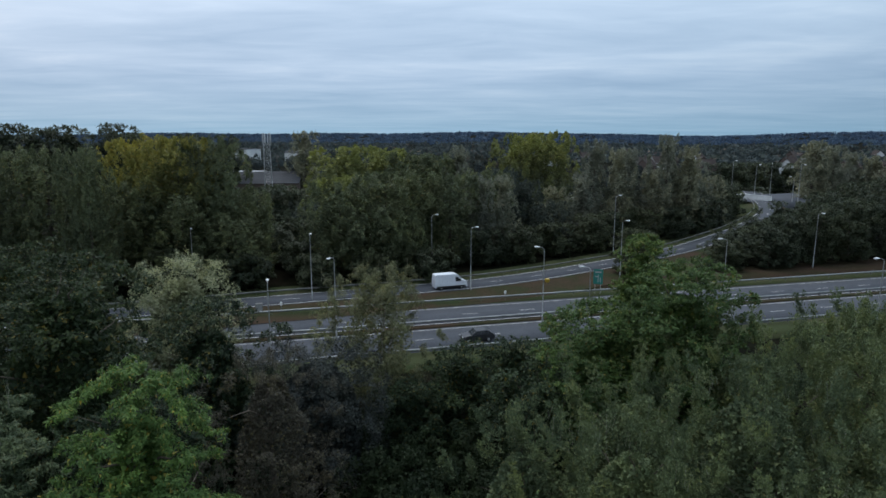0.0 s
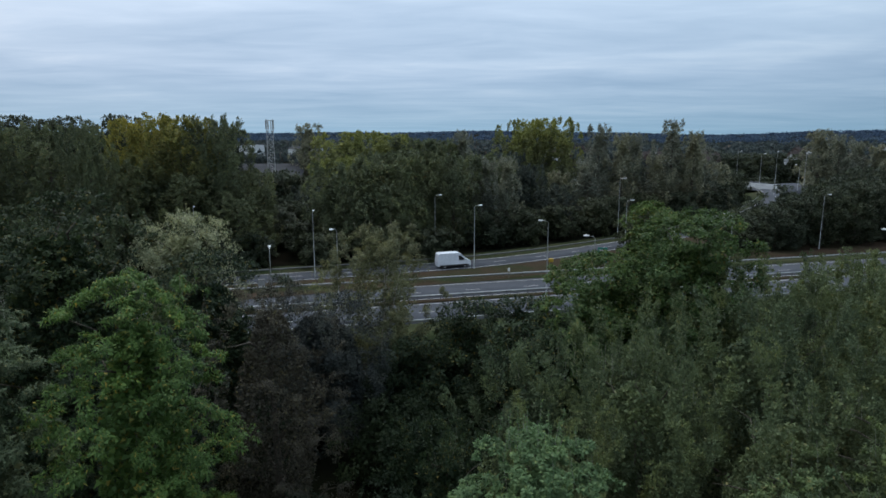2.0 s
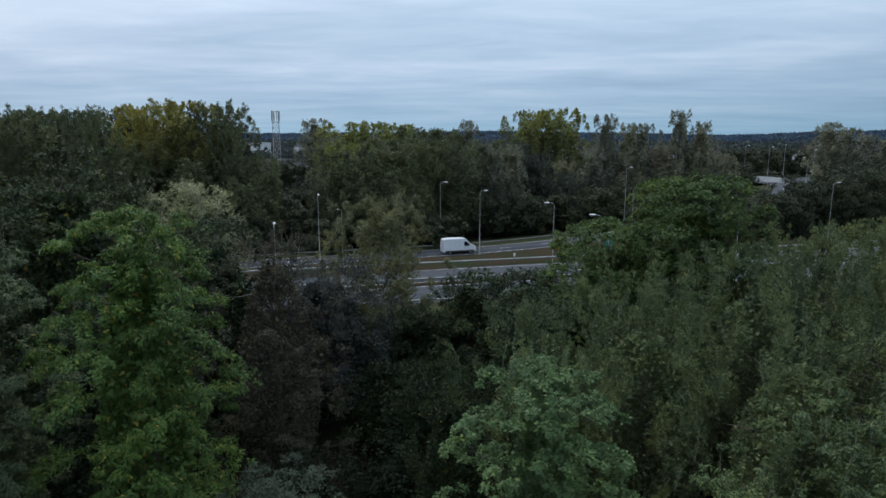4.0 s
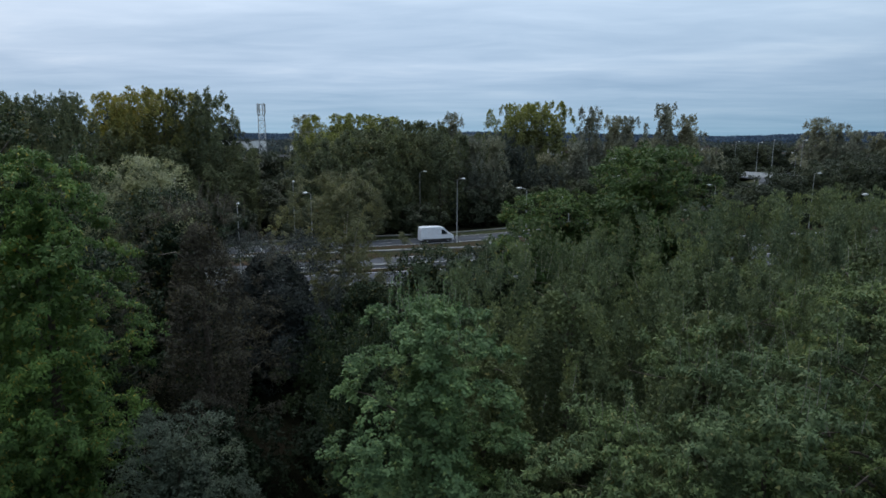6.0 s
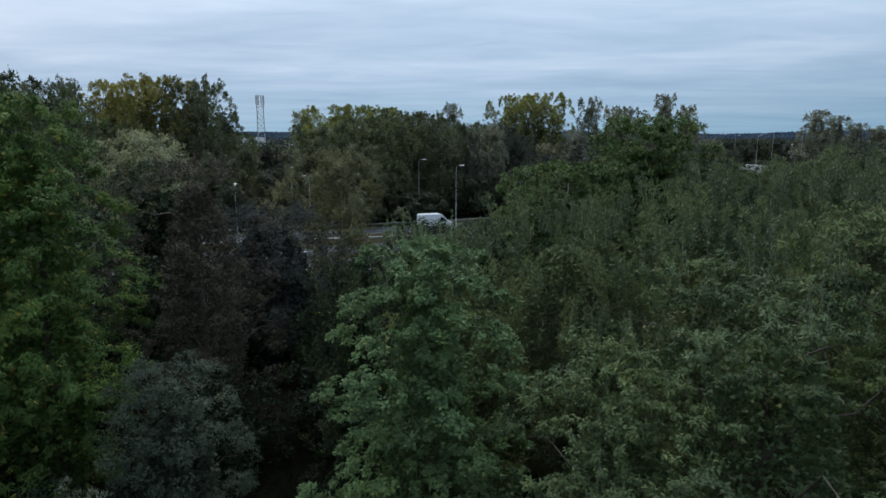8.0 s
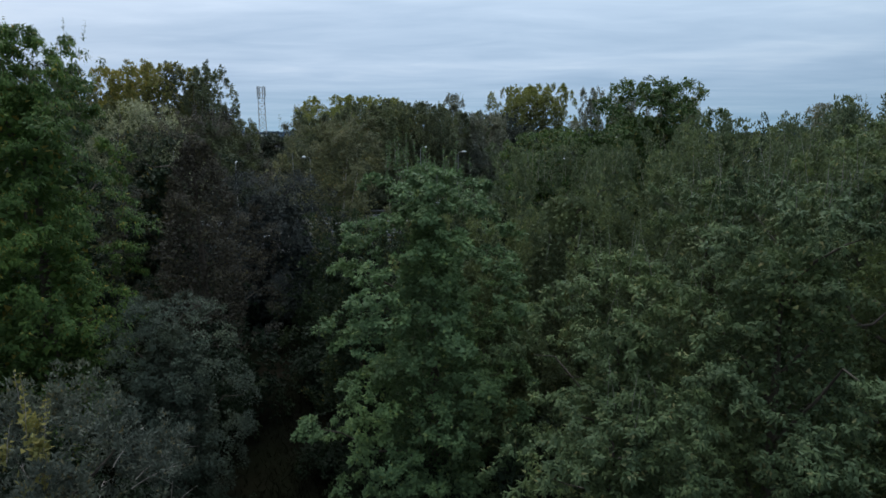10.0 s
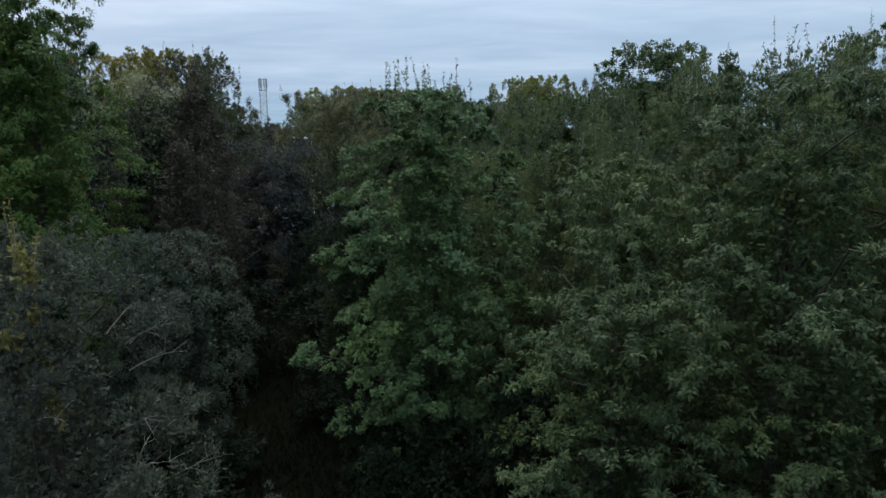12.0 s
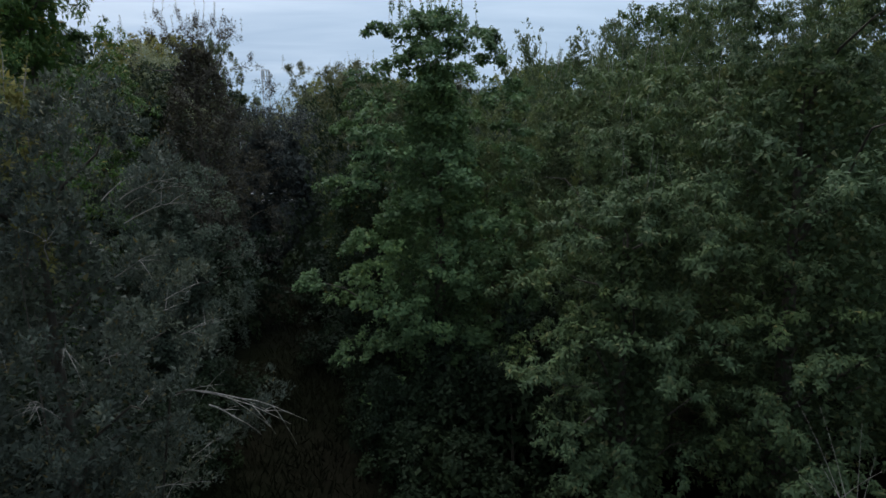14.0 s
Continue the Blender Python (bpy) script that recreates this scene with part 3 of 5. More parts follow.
plant("hawthorn_tree", "dense hawthorn with dull green autumn leaves", 25.5, 30.5, 13.0, 6.2, HAWTHORN_LEAF, 10, category="tree", group="hawthorn trees of the wood", lobes=62, shoots=30, **THORN_FAR)
plant("hawthorn_tree", "dense hawthorn with dull green autumn leaves", 20.8, 38.5, 12.0, 6.0, HAWTHORN_LEAF, 11, category="tree", group="hawthorn trees of the wood", lobes=58, shoots=20, **THORN_FAR)
plant("hawthorn_tree", "dense hawthorn with dull green autumn leaves", 29.8, 40.5, 11.9, 6.0, HAWTHORN_LEAF, 12, category="tree", group="hawthorn trees of the wood", lobes=63, shoots=20, **THORN_FAR)
plant("hawthorn_tree", "dense hawthorn at the end of the thicket", 36.0, 50.0, 10.4, 6.0, HAWTHORN_LEAF, 32, category="tree", group="hawthorn trees of the wood", lobes=54, shoots=20, **THORN_FAR)
plant("hawthorn_tree", "low hawthorn filling the thicket", 5.2, 24.0, 8.6, 3.8, HAWTHORN_LEAF, 13, category="tree", group="hawthorn trees of the wood", lobes=38, shoots=10, open_side=-2.2, **THORN)
plant("hawthorn_tree", "dense hawthorn with dull green autumn leaves", 11.4, 34.0, 10.4, 5.4, HAWTHORN_LEAF, 14, category="tree", group="hawthorn trees of the wood", lobes=41, shoots=20, **THORN_FAR)
plant("grey_willow", "grey-green sallow with fine bare twigs", -2.4, 8.4, 8.0, 2.4, GREY_LEAF, 15, category="tree", lobes=95, lobe=0.62, aspect=1.2, out=0.6, rays=5, arch=0.0, tufts=20, tuft=0.13, mass=0.4, per=36, leaf=0.075, slim=0.42, hang=-0.2, base=0.1, peak=0.45, low=0.2, high=0.42, uneven=0.24, ragged=0.35, core=0.3, deep=0.66, heart=1.4, open_side=-1.0, sky=0.6, upright=0.5)
plant("yellow_sapling", "spindly sapling with yellow leaves beside the sallow", -2.05, 7.5, 8.05, 0.5, GOLD_LEAF, 36, category="tree", girth=0.03, limbs=5, lobes=7, lobe=0.24, aspect=1.6, out=0.4, rays=3, fan=0.5, arch=0.1, tufts=9, tuft=0.1, per=9, leaf=0.085, slim=0.7, hang=0.4, base=7.2, uneven=0.3, shoots=6, shoot=0.7, core=0.02, upright=0.8)
plant("grey_shrub", "rounded grey-green sallow bush beside the path", -6.0, 20.0, 6.4, 2.2, SALLOW_LEAF, 16, category="shrub", lobes=80, lobe=0.52, aspect=0.9, out=0.5, tufts=11, tuft=0.22, mass=0.6, per=30, leaf=0.095, slim=0.5, hang=0.15, base=0.1, peak=0.5, low=0.2, high=0.38, uneven=0.2, core=0.7, deep=0.75, open_side=-1.6)
plant("brown_tree", "thin birch turning brown with a bare outline", -9.3, 31.2, 13.4, 4.1, BROWN_LEAF, 17, category="tree", lobes=78, lobe=0.85, aspect=1.6, out=0.5, rays=5, fan=0.6, arch=0.5, tufts=20, tuft=0.2, per=18, leaf=0.10, slim=0.45, hang=0.8, base=0.3, peak=0.4, low=0.2, high=0.42, uneven=0.24, ragged=0.3, shoots=20, core=0.3, deep=0.62, limbs=16)
plant("dark_willow", "blue-grey willow with dark foliage", -9.3, 43.0, 9.3, 4.6, DUSKY_LEAF, 18, category="tree", lobes=75, lobe=0.95, aspect=0.9, out=0.5, tufts=12, tuft=0.42, per=28, leaf=0.18, slim=0.4, hang=0.1, base=0.2, low=0.2, high=0.38, uneven=0.24, core=1.0, deep=0.82)
plant("birch_tree", "weeping birch with pale stems and yellowing leaves", -5.8, 51.0, 13.6, 4.9, BIRCH_LEAF, 19, category="tree", lobes=70, lobe=1.0, aspect=1.5, out=0.4, rays=6, fan=0.6, arch=0.55, tufts=26, tuft=0.24, per=28, leaf=0.13, slim=0.5, hang=0.9, base=2.4, peak=0.45, low=0.35, high=0.38, uneven=0.24, ragged=0.25, shoots=14, core=0.3, deep=0.7, bark=BARK_PALE, stems=3, limbs=0)
plant("silver_tree", "white poplar with pale silvery foliage", -22.0, 50.5, 14.4, 4.4, SILVER_LEAF, 20, category="tree", lobes=60, lobe=1.0, aspect=1.5, out=0.55, tufts=12, tuft=0.42, per=30, leaf=0.17, slim=0.6, hang=0.2, base=0.6, peak=0.45, high=0.4, uneven=0.3, ragged=0.3, shoots=16, core=1.0, deep=0.82)
plant("oak_tree", "broad dark green sycamore in full leaf", 17.2, 42.6, 15.4, 4.7, OAK_LEAF, 21, category="tree", **SYCAMORE)
plant("oak_tree", "broad dark green sycamore in full leaf", 11.6, 43.5, 12.2, 4.4, OAK_LEAF, 22, category="tree", **SYCAMORE)
plant("oak_tree", "smaller green sycamore at the road's edge", 22.2, 67.5, 13.4, 3.2, OAK_LEAF, 39, category="tree", **{**SYCAMORE, "lobes": 44, "leaf": 0.24, "per": 20})
plant("dark_tree", "dark green alder with scattered yellow leaves", -22.8, 35.0, 17.6, 6.0, DARK_LEAF, 23, category="tree", group="dark trees of the wood", **ALDER)
plant("dark_tree", "dark green alder with scattered yellow leaves", -33.0, 37.5, 16.4, 5.8, DARK_LEAF, 25, category="tree", group="dark trees of the wood", **ALDER)
plant("dark_tree", "dark green alder below the white poplar", -17.6, 44.0, 12.2, 5.4, DARK_LEAF, 26, category="tree", group="dark trees of the wood", **ALDER)
plant("dark_tree", "dark green alder at the road's edge", -28.5, 46.0, 14.6, 6.2, DARK_LEAF, 27, category="tree", group="dark trees of the wood", **ALDER)
plant("dark_tree", "dark green alder at the road's edge", -39.0, 54.0, 14.8, 6.6, DARK_LEAF, 37, category="tree", group="dark trees of the wood", **ALDER)
plant("dark_tree", "dark green alder in the middle of the wood", -16.0, 30.0, 10.5, 4.2, DARK_LEAF, 33, category="tree", group="dark trees of the wood", **ALDER)
plant("hazel_shrub", "dark green hazel at the woodland edge", 1.6, 49.0, 7.2, 3.4, DARK_LEAF, 28, category="shrub", group="hazel shrubs of the wood", **HAZEL)
plant("hazel_shrub", "dark green hazel at the woodland edge", 6.4, 50.5, 7.2, 3.6, DARK_LEAF, 29, category="shrub", group="hazel shrubs of the wood", **HAZEL)
plant("hazel_shrub", "low dark hazel beside the birch", -2.6, 47.0, 4.6, 3.0, DARK_LEAF, 38, category="shrub", group="hazel shrubs of the wood", **HAZEL)
plant("hazel_shrub", "dark green hazel at the woodland edge", 6.6, 41.5, 8.3, 3.8, DARK_LEAF, 30, category="shrub", group="hazel shrubs of the wood", **HAZEL)
plant("hawthorn_tree", "dark hawthorn overhanging the path", 0.1, 24.0, 8.6, 2.7, DARK_LEAF, 34, category="tree", group="hawthorn trees of the wood", lobes=27, shoots=6, **THORN)
plant("hawthorn_tree", "dense hawthorn with dull green autumn leaves", 4.6, 31.5, 9.0, 4.2, HAWTHORN_LEAF, 35, category="tree", group="hawthorn trees of the wood", lobes=29, shoots=10, **THORN_FAR)

# undergrowth between the trees, added as dark fill for shade; the path stays clear
bramble = plant("bramble_shrub", "bramble and nettle undergrowth on the woodland floor, near-black for shade", -2.5, 30.0, 2.2, 2.6, SHADED_UNDER_LEAF, 41, category="shrub", group="undergrowth of the wood",
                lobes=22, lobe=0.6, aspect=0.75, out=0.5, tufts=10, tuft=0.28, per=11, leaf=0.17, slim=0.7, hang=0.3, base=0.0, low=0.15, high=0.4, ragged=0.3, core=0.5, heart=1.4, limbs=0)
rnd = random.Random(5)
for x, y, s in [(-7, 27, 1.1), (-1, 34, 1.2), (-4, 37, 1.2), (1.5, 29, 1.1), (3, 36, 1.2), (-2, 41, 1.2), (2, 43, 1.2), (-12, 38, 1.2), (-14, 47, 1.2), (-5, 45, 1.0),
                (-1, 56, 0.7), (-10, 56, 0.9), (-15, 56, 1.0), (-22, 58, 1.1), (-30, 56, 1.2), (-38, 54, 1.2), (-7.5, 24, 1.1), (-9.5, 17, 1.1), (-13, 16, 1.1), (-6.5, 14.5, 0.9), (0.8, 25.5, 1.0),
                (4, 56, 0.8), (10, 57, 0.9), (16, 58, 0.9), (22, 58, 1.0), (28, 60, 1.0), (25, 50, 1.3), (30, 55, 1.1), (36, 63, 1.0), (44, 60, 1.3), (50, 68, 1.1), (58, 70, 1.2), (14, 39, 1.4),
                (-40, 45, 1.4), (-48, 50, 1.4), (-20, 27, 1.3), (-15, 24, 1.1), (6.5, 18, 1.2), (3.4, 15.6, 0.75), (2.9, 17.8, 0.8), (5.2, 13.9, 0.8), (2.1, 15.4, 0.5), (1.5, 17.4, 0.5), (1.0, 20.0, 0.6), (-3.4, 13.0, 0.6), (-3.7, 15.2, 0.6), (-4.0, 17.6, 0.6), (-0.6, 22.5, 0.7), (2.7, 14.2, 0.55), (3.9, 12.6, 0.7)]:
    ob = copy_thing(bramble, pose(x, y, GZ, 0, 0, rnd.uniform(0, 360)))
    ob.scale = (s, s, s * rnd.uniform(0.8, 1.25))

# unseen alders added behind and beside the open spot, to block light from there
behind = plant("alder_tree", "unseen dark alder added to shade the open spot", -9.0, -9.0, 10.0, 4.6, DARK_LEAF, 42, group="alders of the wood", lobes=36, lobe=1.3, aspect=0.8, out=0.5, tufts=9, tuft=0.5, per=14, leaf=0.33, slim=0.65, hang=0.3, base=0.2, low=0.2, high=0.4, limbs=4, core=0.7, deep=0.75)
for x, y, s in [(-1, -11, 1.0), (7, -10, 1.1), (15, -7, 1.0), (-15, -3, 1.1), (19, 1, 1.1), (-17, 7, 1.1), (25, 10, 1.1), (-13, 9.5, 0.8), (-24, 14, 1.1), (33, 22, 1.1), (0, -20, 1.2), (-16, -16, 1.2), (16, -18, 1.2), (38, 33, 1.1)]:
    ob = copy_thing(behind, pose(x, y, GZ, 0, 0, rnd.uniform(0, 360)))
    ob.scale = (s, s, s)

# dead branch and bare twigs by the sallow; a bare bush at the thicket's foot
def bare_branch(rng, start, way, length, girth, forks=3, bent=0.012):
    """A bent bare branch with a few forks."""
    t = np.linspace(0, 1, 8)[:, None]
    way = unit(np.asarray(way, float))
    path = np.asarray(start, float) + way * length * t + np.array([0, 0, -0.28]) * length * t ** 2 + np.cumsum(rng.normal(size=(8, 3)) * bent * length, 0)
    pieces = [tube(path, girth * (1 - 0.85 * t[:, 0]), 5)]
    for k in range(forks):
        i = rng.integers(2, 6)
        w2 = unit(way + rng.normal(size=3) * 0.55 + [0, 0, -0.15])
        ln = length * rng.uniform(0.25, 0.5)
        tt = np.linspace(0, 1, 5)[:, None]
        p2 = path[i] + w2 * ln * tt + np.array([0, 0, -0.2]) * ln * tt ** 2
        pieces.append(tube(p2, girth * 0.5 * (1 - 0.8 * tt[:, 0]), 4))
    return join(pieces)


rng = np.random.default_rng(9)
fallen = tagged(new("dead_branch"), "pale dead branch arching over the path from the sallow", "branch")
fallen.matrix_basis = pose(-0.1, 7.7, GZ)
for st, w, ln in (((0, 0, 5.35), (1, -0.05, -0.02), 1.75), ((0.15, 0, 5.3), (1, 0.1, -0.1), 1.3), ((0.3, 0, 5.1), (0.9, 0, -0.35), 0.8)):
    part("branch", mesh_of("branch", *bare_branch(rng, st, w, ln, 0.013, 3), TWIG, True), fallen)
part("stem", mesh_of("stem", *tube([(-1.2, 0.9, 0), (-1.0, 0.8, 2.6), (-0.4, 0.3, 5.1), (0.05, 0, 5.33)], [0.03, 0.022, 0.018, 0.013], 6), BARK, True), fallen)
bare = tagged(new("bare_bush"), "leafless grey bush at the foot of the thicket", "shrub")
bare.matrix_basis = pose(9.5, 6.7, GZ)
for k in range(10):
    a = rng.uniform(0, 6.28)
    part("branch", mesh_of("branch", *bare_branch(rng, (0.05 * math.cos(a), 0.05 * math.sin(a), 0), (0.16 * math.cos(a), 0.16 * math.sin(a), 1.0), rng.uniform(4.2, 5.0), 0.011, 10, 0.03), TWIG, True), bare)
twigs = tagged(new("bare_twig_clump"), "fine bare grey twigs standing through the sallow", "shrub")
twigs.matrix_basis = pose(-2.2, 8.2, GZ)
for k in range(46):
    a, zz = rng.uniform(0, 6.28), rng.uniform(3.2, 8.4)
    rr = 2.45 * math.sqrt(max(0.1, 1 - ((zz - 4.6) / 4.6) ** 2))
    o = (rr * math.cos(a), rr * math.sin(a), zz)
    part("twig", mesh_of("twig", *bare_branch(rng, (o[0] * 0.7, o[1] * 0.7, zz - 0.3), (math.cos(a), math.sin(a), 0.7), rng.uniform(0.7, 1.3), 0.010, 4), TWIG, True), twigs)

# dead grass and litter along the path, the trees' shade painted into the colour
n = 9000
ty = rng.uniform(4, 34, n)
tx = 0.3 - 0.14 * (ty - 8) + rng.normal(size=n) * 1.5
away = unit(np.column_stack([rng.normal(size=(n, 2)) * 0.5, np.ones(n)]))
ln = rng.uniform(0.12, 0.5, n)
SHADED_LITTER = leaf_material("shaded_dead_grass", (0.006, 0.008, 0.003), (0.010, 0.012, 0.005), (0.020, 0.016, 0.008), spec=0.02)
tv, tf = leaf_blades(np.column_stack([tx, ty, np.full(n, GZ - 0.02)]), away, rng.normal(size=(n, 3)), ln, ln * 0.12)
tagged(part("path_grass", mesh_of("path_grass", tv, tf, SHADED_LITTER)), "thin dead grass and brown litter along the path, darkened by painted shade", "grass", kind="stuff")


# ---- trees beyond the roads ----
def far_kind(name, label, height, radius, leaf_mat, seed, **kw):
    """A tree to be copied; it stands at the first of its places."""
    return plant(name, label, 0, 0, GZ + height, radius, leaf_mat, seed, limbs=0, **kw)


BROAD = dict(lobes=96, lobe=1.05, aspect=3.0, out=0.3, taper=0.65, tufts=12, tuft=0.34, per=27, leaf=0.30, slim=0.65, hang=0.0, base=0.5, peak=0.45, low=0.15, high=0.3, uneven=0.22, ragged=0.2, shoots=10, shoot=1.5, core=0.5, deep=0.86, heart=1.8, sky=0.25, mass=0.9, upright=0.6)
COLUMN = dict(lobes=44, lobe=0.75, aspect=3.2, out=0.22, taper=0.7, tufts=11, tuft=0.32, per=19, leaf=0.30, slim=0.6, hang=0.0, base=0.5, peak=0.3, low=0.2, high=0.45, uneven=0.22, ragged=0.22, shoots=12, shoot=1.6, core=0.5, deep=0.82, sky=0.25, mass=0.9, upright=0.7)
BUSH = dict(lobes=36, lobe=1.05, aspect=0.8, out=0.5, tufts=9, tuft=0.5, per=14, leaf=0.38, slim=0.75, hang=0.2, base=0.1, peak=0.45, low=0.2, high=0.38, uneven=0.24, core=0.6, deep=0.86, sky=0.25, mass=0.8)
DOME = {**BROAD, "lobes": 104, "aspect": 2.2, "taper": 0.45, "ragged": 0.13, "shoots": 14, "shoot": 1.0}
COPSE = dict(lobes=40, lobe=1.9, aspect=0.85, out=0.4, tufts=10, tuft=0.8, per=14, leaf=0.62, slim=0.7, hang=0.1, base=0.5, peak=0.55, low=0.2, high=0.36, uneven=0.26, ragged=0.25, core=0.6, deep=0.86, sky=0.25, mass=0.7)
FAR = [
    ("poplar_tree", "tall poplar turning yellow at the top", 25.5, 6.2, YELLOW_LEAF, 51, DOME,
     [(-55, 112, 0.98, 0.95), (-47.5, 110, 1.0, 1.1)]),
    ("poplar_tree", "tall dull green poplar", 25.5, 6.0, POPLAR_LEAF, 52, BROAD,
     [(-41, 111, 0.98, 1.0), (-36, 112, 0.62, 0.8), (-63, 98, 0.93, 1.05), (-72, 99, 0.9, 1.05), (-54.5, 94, 0.92, 0.66), (-83, 103, 0.9, 1.2), (-96, 100, 0.9, 1.2), (-45, 105, 0.62, 1.1), (-56, 105, 0.7, 1.1), (-36, 106, 0.5, 0.9)]),
    ("poplar_tree", "full poplar with lime green crown, top light painted in", 25.0, 6.8, TOP_LIT_LIME_LEAF, 53, DOME,
     [(-24.4, 160, 0.92, 1.45), (21, 171, 1.04, 1.1), (29, 171, 1.06, 1.25), (-20, 121, 0.72, 1.0), (-15, 157, 0.90, 1.2)]),
    ("poplar_tree", "full dark green poplar", 22.0, 5.8, POPLAR_LEAF, 54, BROAD,
     [(-11, 117, 0.86, 1.15), (-6, 122, 0.84, 1.0), (1.5, 124, 0.82, 0.95), (-8.5, 154, 0.97, 1.3), (-3, 158, 0.95, 1.2), (-19, 113, 0.78, 1.0), (-13, 110, 0.62, 1.0), (9, 136, 0.82, 1.0), (-8.5, 113, 0.5, 0.8)]),
    ("fawn_poplar", "slim poplar with thin fawn leaves", 22.0, 3.4, FAWN_LEAF, 55, COLUMN,
     [(7.5, 126, 0.80, 1.0), (12.5, 128, 0.80, 0.95), (38, 156, 1.12, 1.2), (43.5, 153, 1.02, 1.2), (34, 150, 0.74, 1.3), (48, 158, 1.02, 1.3), (58.5, 162, 1.17, 1.4), (63.5, 160, 1.04, 1.3), (53, 156, 0.78, 1.3), (3.9, 154.7, 1.05, 1.1), (27, 148, 0.62, 1.1), (68.5, 168, 0.86, 1.3), (128, 214, 1.08, 1.8), (136, 216, 1.0, 1.7), (145, 220, 0.9, 1.6), (75, 172, 0.66, 1.3), (150, 214, 0.85, 1.6), (-66, 300, 1.25, 2.4)]),
    ("willow_tree", "blue-grey willow among the poplars", 17.0, 4.8, BLUE_LEAF, 56, {**BROAD, "lobes": 64, "per": 18, "leaf": 0.34},
     [(14, 145, 1.05, 1.0), (18.5, 142, 0.9, 0.9), (9, 150, 0.95, 0.9), (-28, 134, 0.66, 0.9), (-33, 146, 0.62, 1.0), (24, 138, 0.66, 0.9)]),
    ("distant_oak", "dark rounded oak of the copse behind the poplars", 22.0, 6.4, HEDGE_LEAF, 59, COPSE,
     [(-150, 250, 1.32, 1.5), (-166, 256, 1.28, 1.6), (-182, 262, 1.36, 1.7), (-136, 258, 1.36, 1.5), (-126, 250, 1.2, 1.4), (-110, 268, 1.18, 1.4), (-100, 284, 1.15, 1.4), (-198, 252, 1.3, 1.7), (-118, 270, 1.1, 1.4)]),
    ("thicket_shrub", "dark green bramble and thorn thicket", 8.0, 4.2, HEDGE_LEAF, 57, BUSH,
     [(-31, 122, 1.1, 1.2), (-44, 130, 1.0, 1.3), (-41, 145, 1.7, 1.7), (-35, 149, 1.55, 1.4), (-47, 153, 1.6, 1.6), (-38, 140, 1.0, 1.3), (-30, 152, 0.9, 1.3), (-42, 158, 0.9, 1.4), (-52, 150, 1.0, 1.4), (-60, 170, 1.0, 1.6), (-36, 176, 1.0, 1.6), (-22, 160, 1.0, 1.5), (-72, 190, 1.1, 1.7), (-44, 196, 1.1, 1.7), (-26, 190, 1.1, 1.7), (-58, 215, 1.1, 1.8), (-84, 225, 1.1, 1.8), (-34, 225, 1.2, 1.8), (-27, 128, 1.1, 1.2), (-38, 124, 1.0, 1.2), (-26, 114, 0.8, 1.0), (8, 122, 0.9, 1.0), (16, 126, 0.9, 1.0), (24, 132, 0.9, 1.0), (33, 138, 1.0, 1.1), (40, 144, 1.0, 1.1), (48, 150, 1.0, 1.1), (58, 154, 1.0, 1.1), (66, 160, 1.0, 1.2), (73, 168, 1.15, 1.2), (79, 178, 1.2, 1.2), (86, 192, 1.2, 1.2), (-2, 110, 0.7, 0.9), (-12, 106, 0.7, 0.9), (-22, 104, 0.7, 0.9), (-34, 103, 0.8, 1.0), (-45, 100, 0.9, 1.0), (-56, 96, 0.9, 1.0), (-67, 93, 0.9, 1.0), (-78, 90, 0.9, 1.0)]),
    ("hedge_tree", "dark evergreen hedge tree on the junction island", 11.5, 4.8, HEDGE_LEAF, 58, BUSH,
     [(70, 123, 0.9, 1.0), (77, 125, 1.05, 1.05), (85, 127, 1.12, 1.1), (94, 131, 1.15, 1.1), (103, 136, 1.15, 1.1), (64, 131, 0.6, 0.9), (71, 139, 0.66, 1.0), (79, 147, 0.5, 1.0), (88, 157, 0.42, 1.1), (97, 166, 0.36, 1.0), (84, 182, 1.0, 1.0), (90, 196, 1.0, 1.0), (93, 208, 0.9, 0.9), (59, 124, 0.58, 0.85), (55, 118, 0.5, 0.8), (65, 120, 0.72, 0.9), (106, 180, 0.42, 0.9), (113, 186, 0.68, 1.0), (121, 193, 0.7, 1.1), (78, 140, 0.95, 1.1), (92, 146, 1.1, 1.1), (112, 142, 1.15, 1.2), (122, 148, 1.15, 1.2), (108, 160, 1.2, 1.2), (125, 172, 1.2, 1.2), (36, 113.5, 0.75, 0.9), (118, 262, 1.25, 1.5), (126, 264, 1.25, 1.5), (134, 266, 1.25, 1.5), (142, 269, 1.25, 1.5), (150, 268, 1.2, 1.4), (137, 226, 0.6, 1.2), (150, 230, 0.8, 1.3), (122, 238, 0.55, 1.1)]),
]
for nm, lb, hh, rr, lm, sd, kw, places in FAR:
    first = far_kind(nm, lb, hh, rr, lm, sd, **kw)
    tagged(first, group=nm.replace("_", " ") + "s beyond the road")
    rnd = random.Random(sd)
    for i, (x, y, sz, wide) in enumerate(places):
        m = pose(x, y, GZ, 0, 0, rnd.uniform(0, 360))
        if i == 0:
            first.matrix_basis = m
            ob = first
        else:
            ob = copy_thing(first, m)
        ob.scale = (wide, wide, sz)

# ---- distant woods, one mass ----
rng = np.random.default_rng(77)


def sites(count, near, far):
    a = rng.uniform(-0.86, 0.80, count)
    d = near * (far / near) ** rng.uniform(0, 1, count) ** 0.85
    x, y = d * np.sin(a), d * np.cos(a)
    keep = ~((np.abs(x - 125) < 40) & (np.abs(y - 235) < 50)) & ~((x < -30) & (x > -110) & (y < 310) & (y > 150))
    return x[keep], y[keep], d[keep]


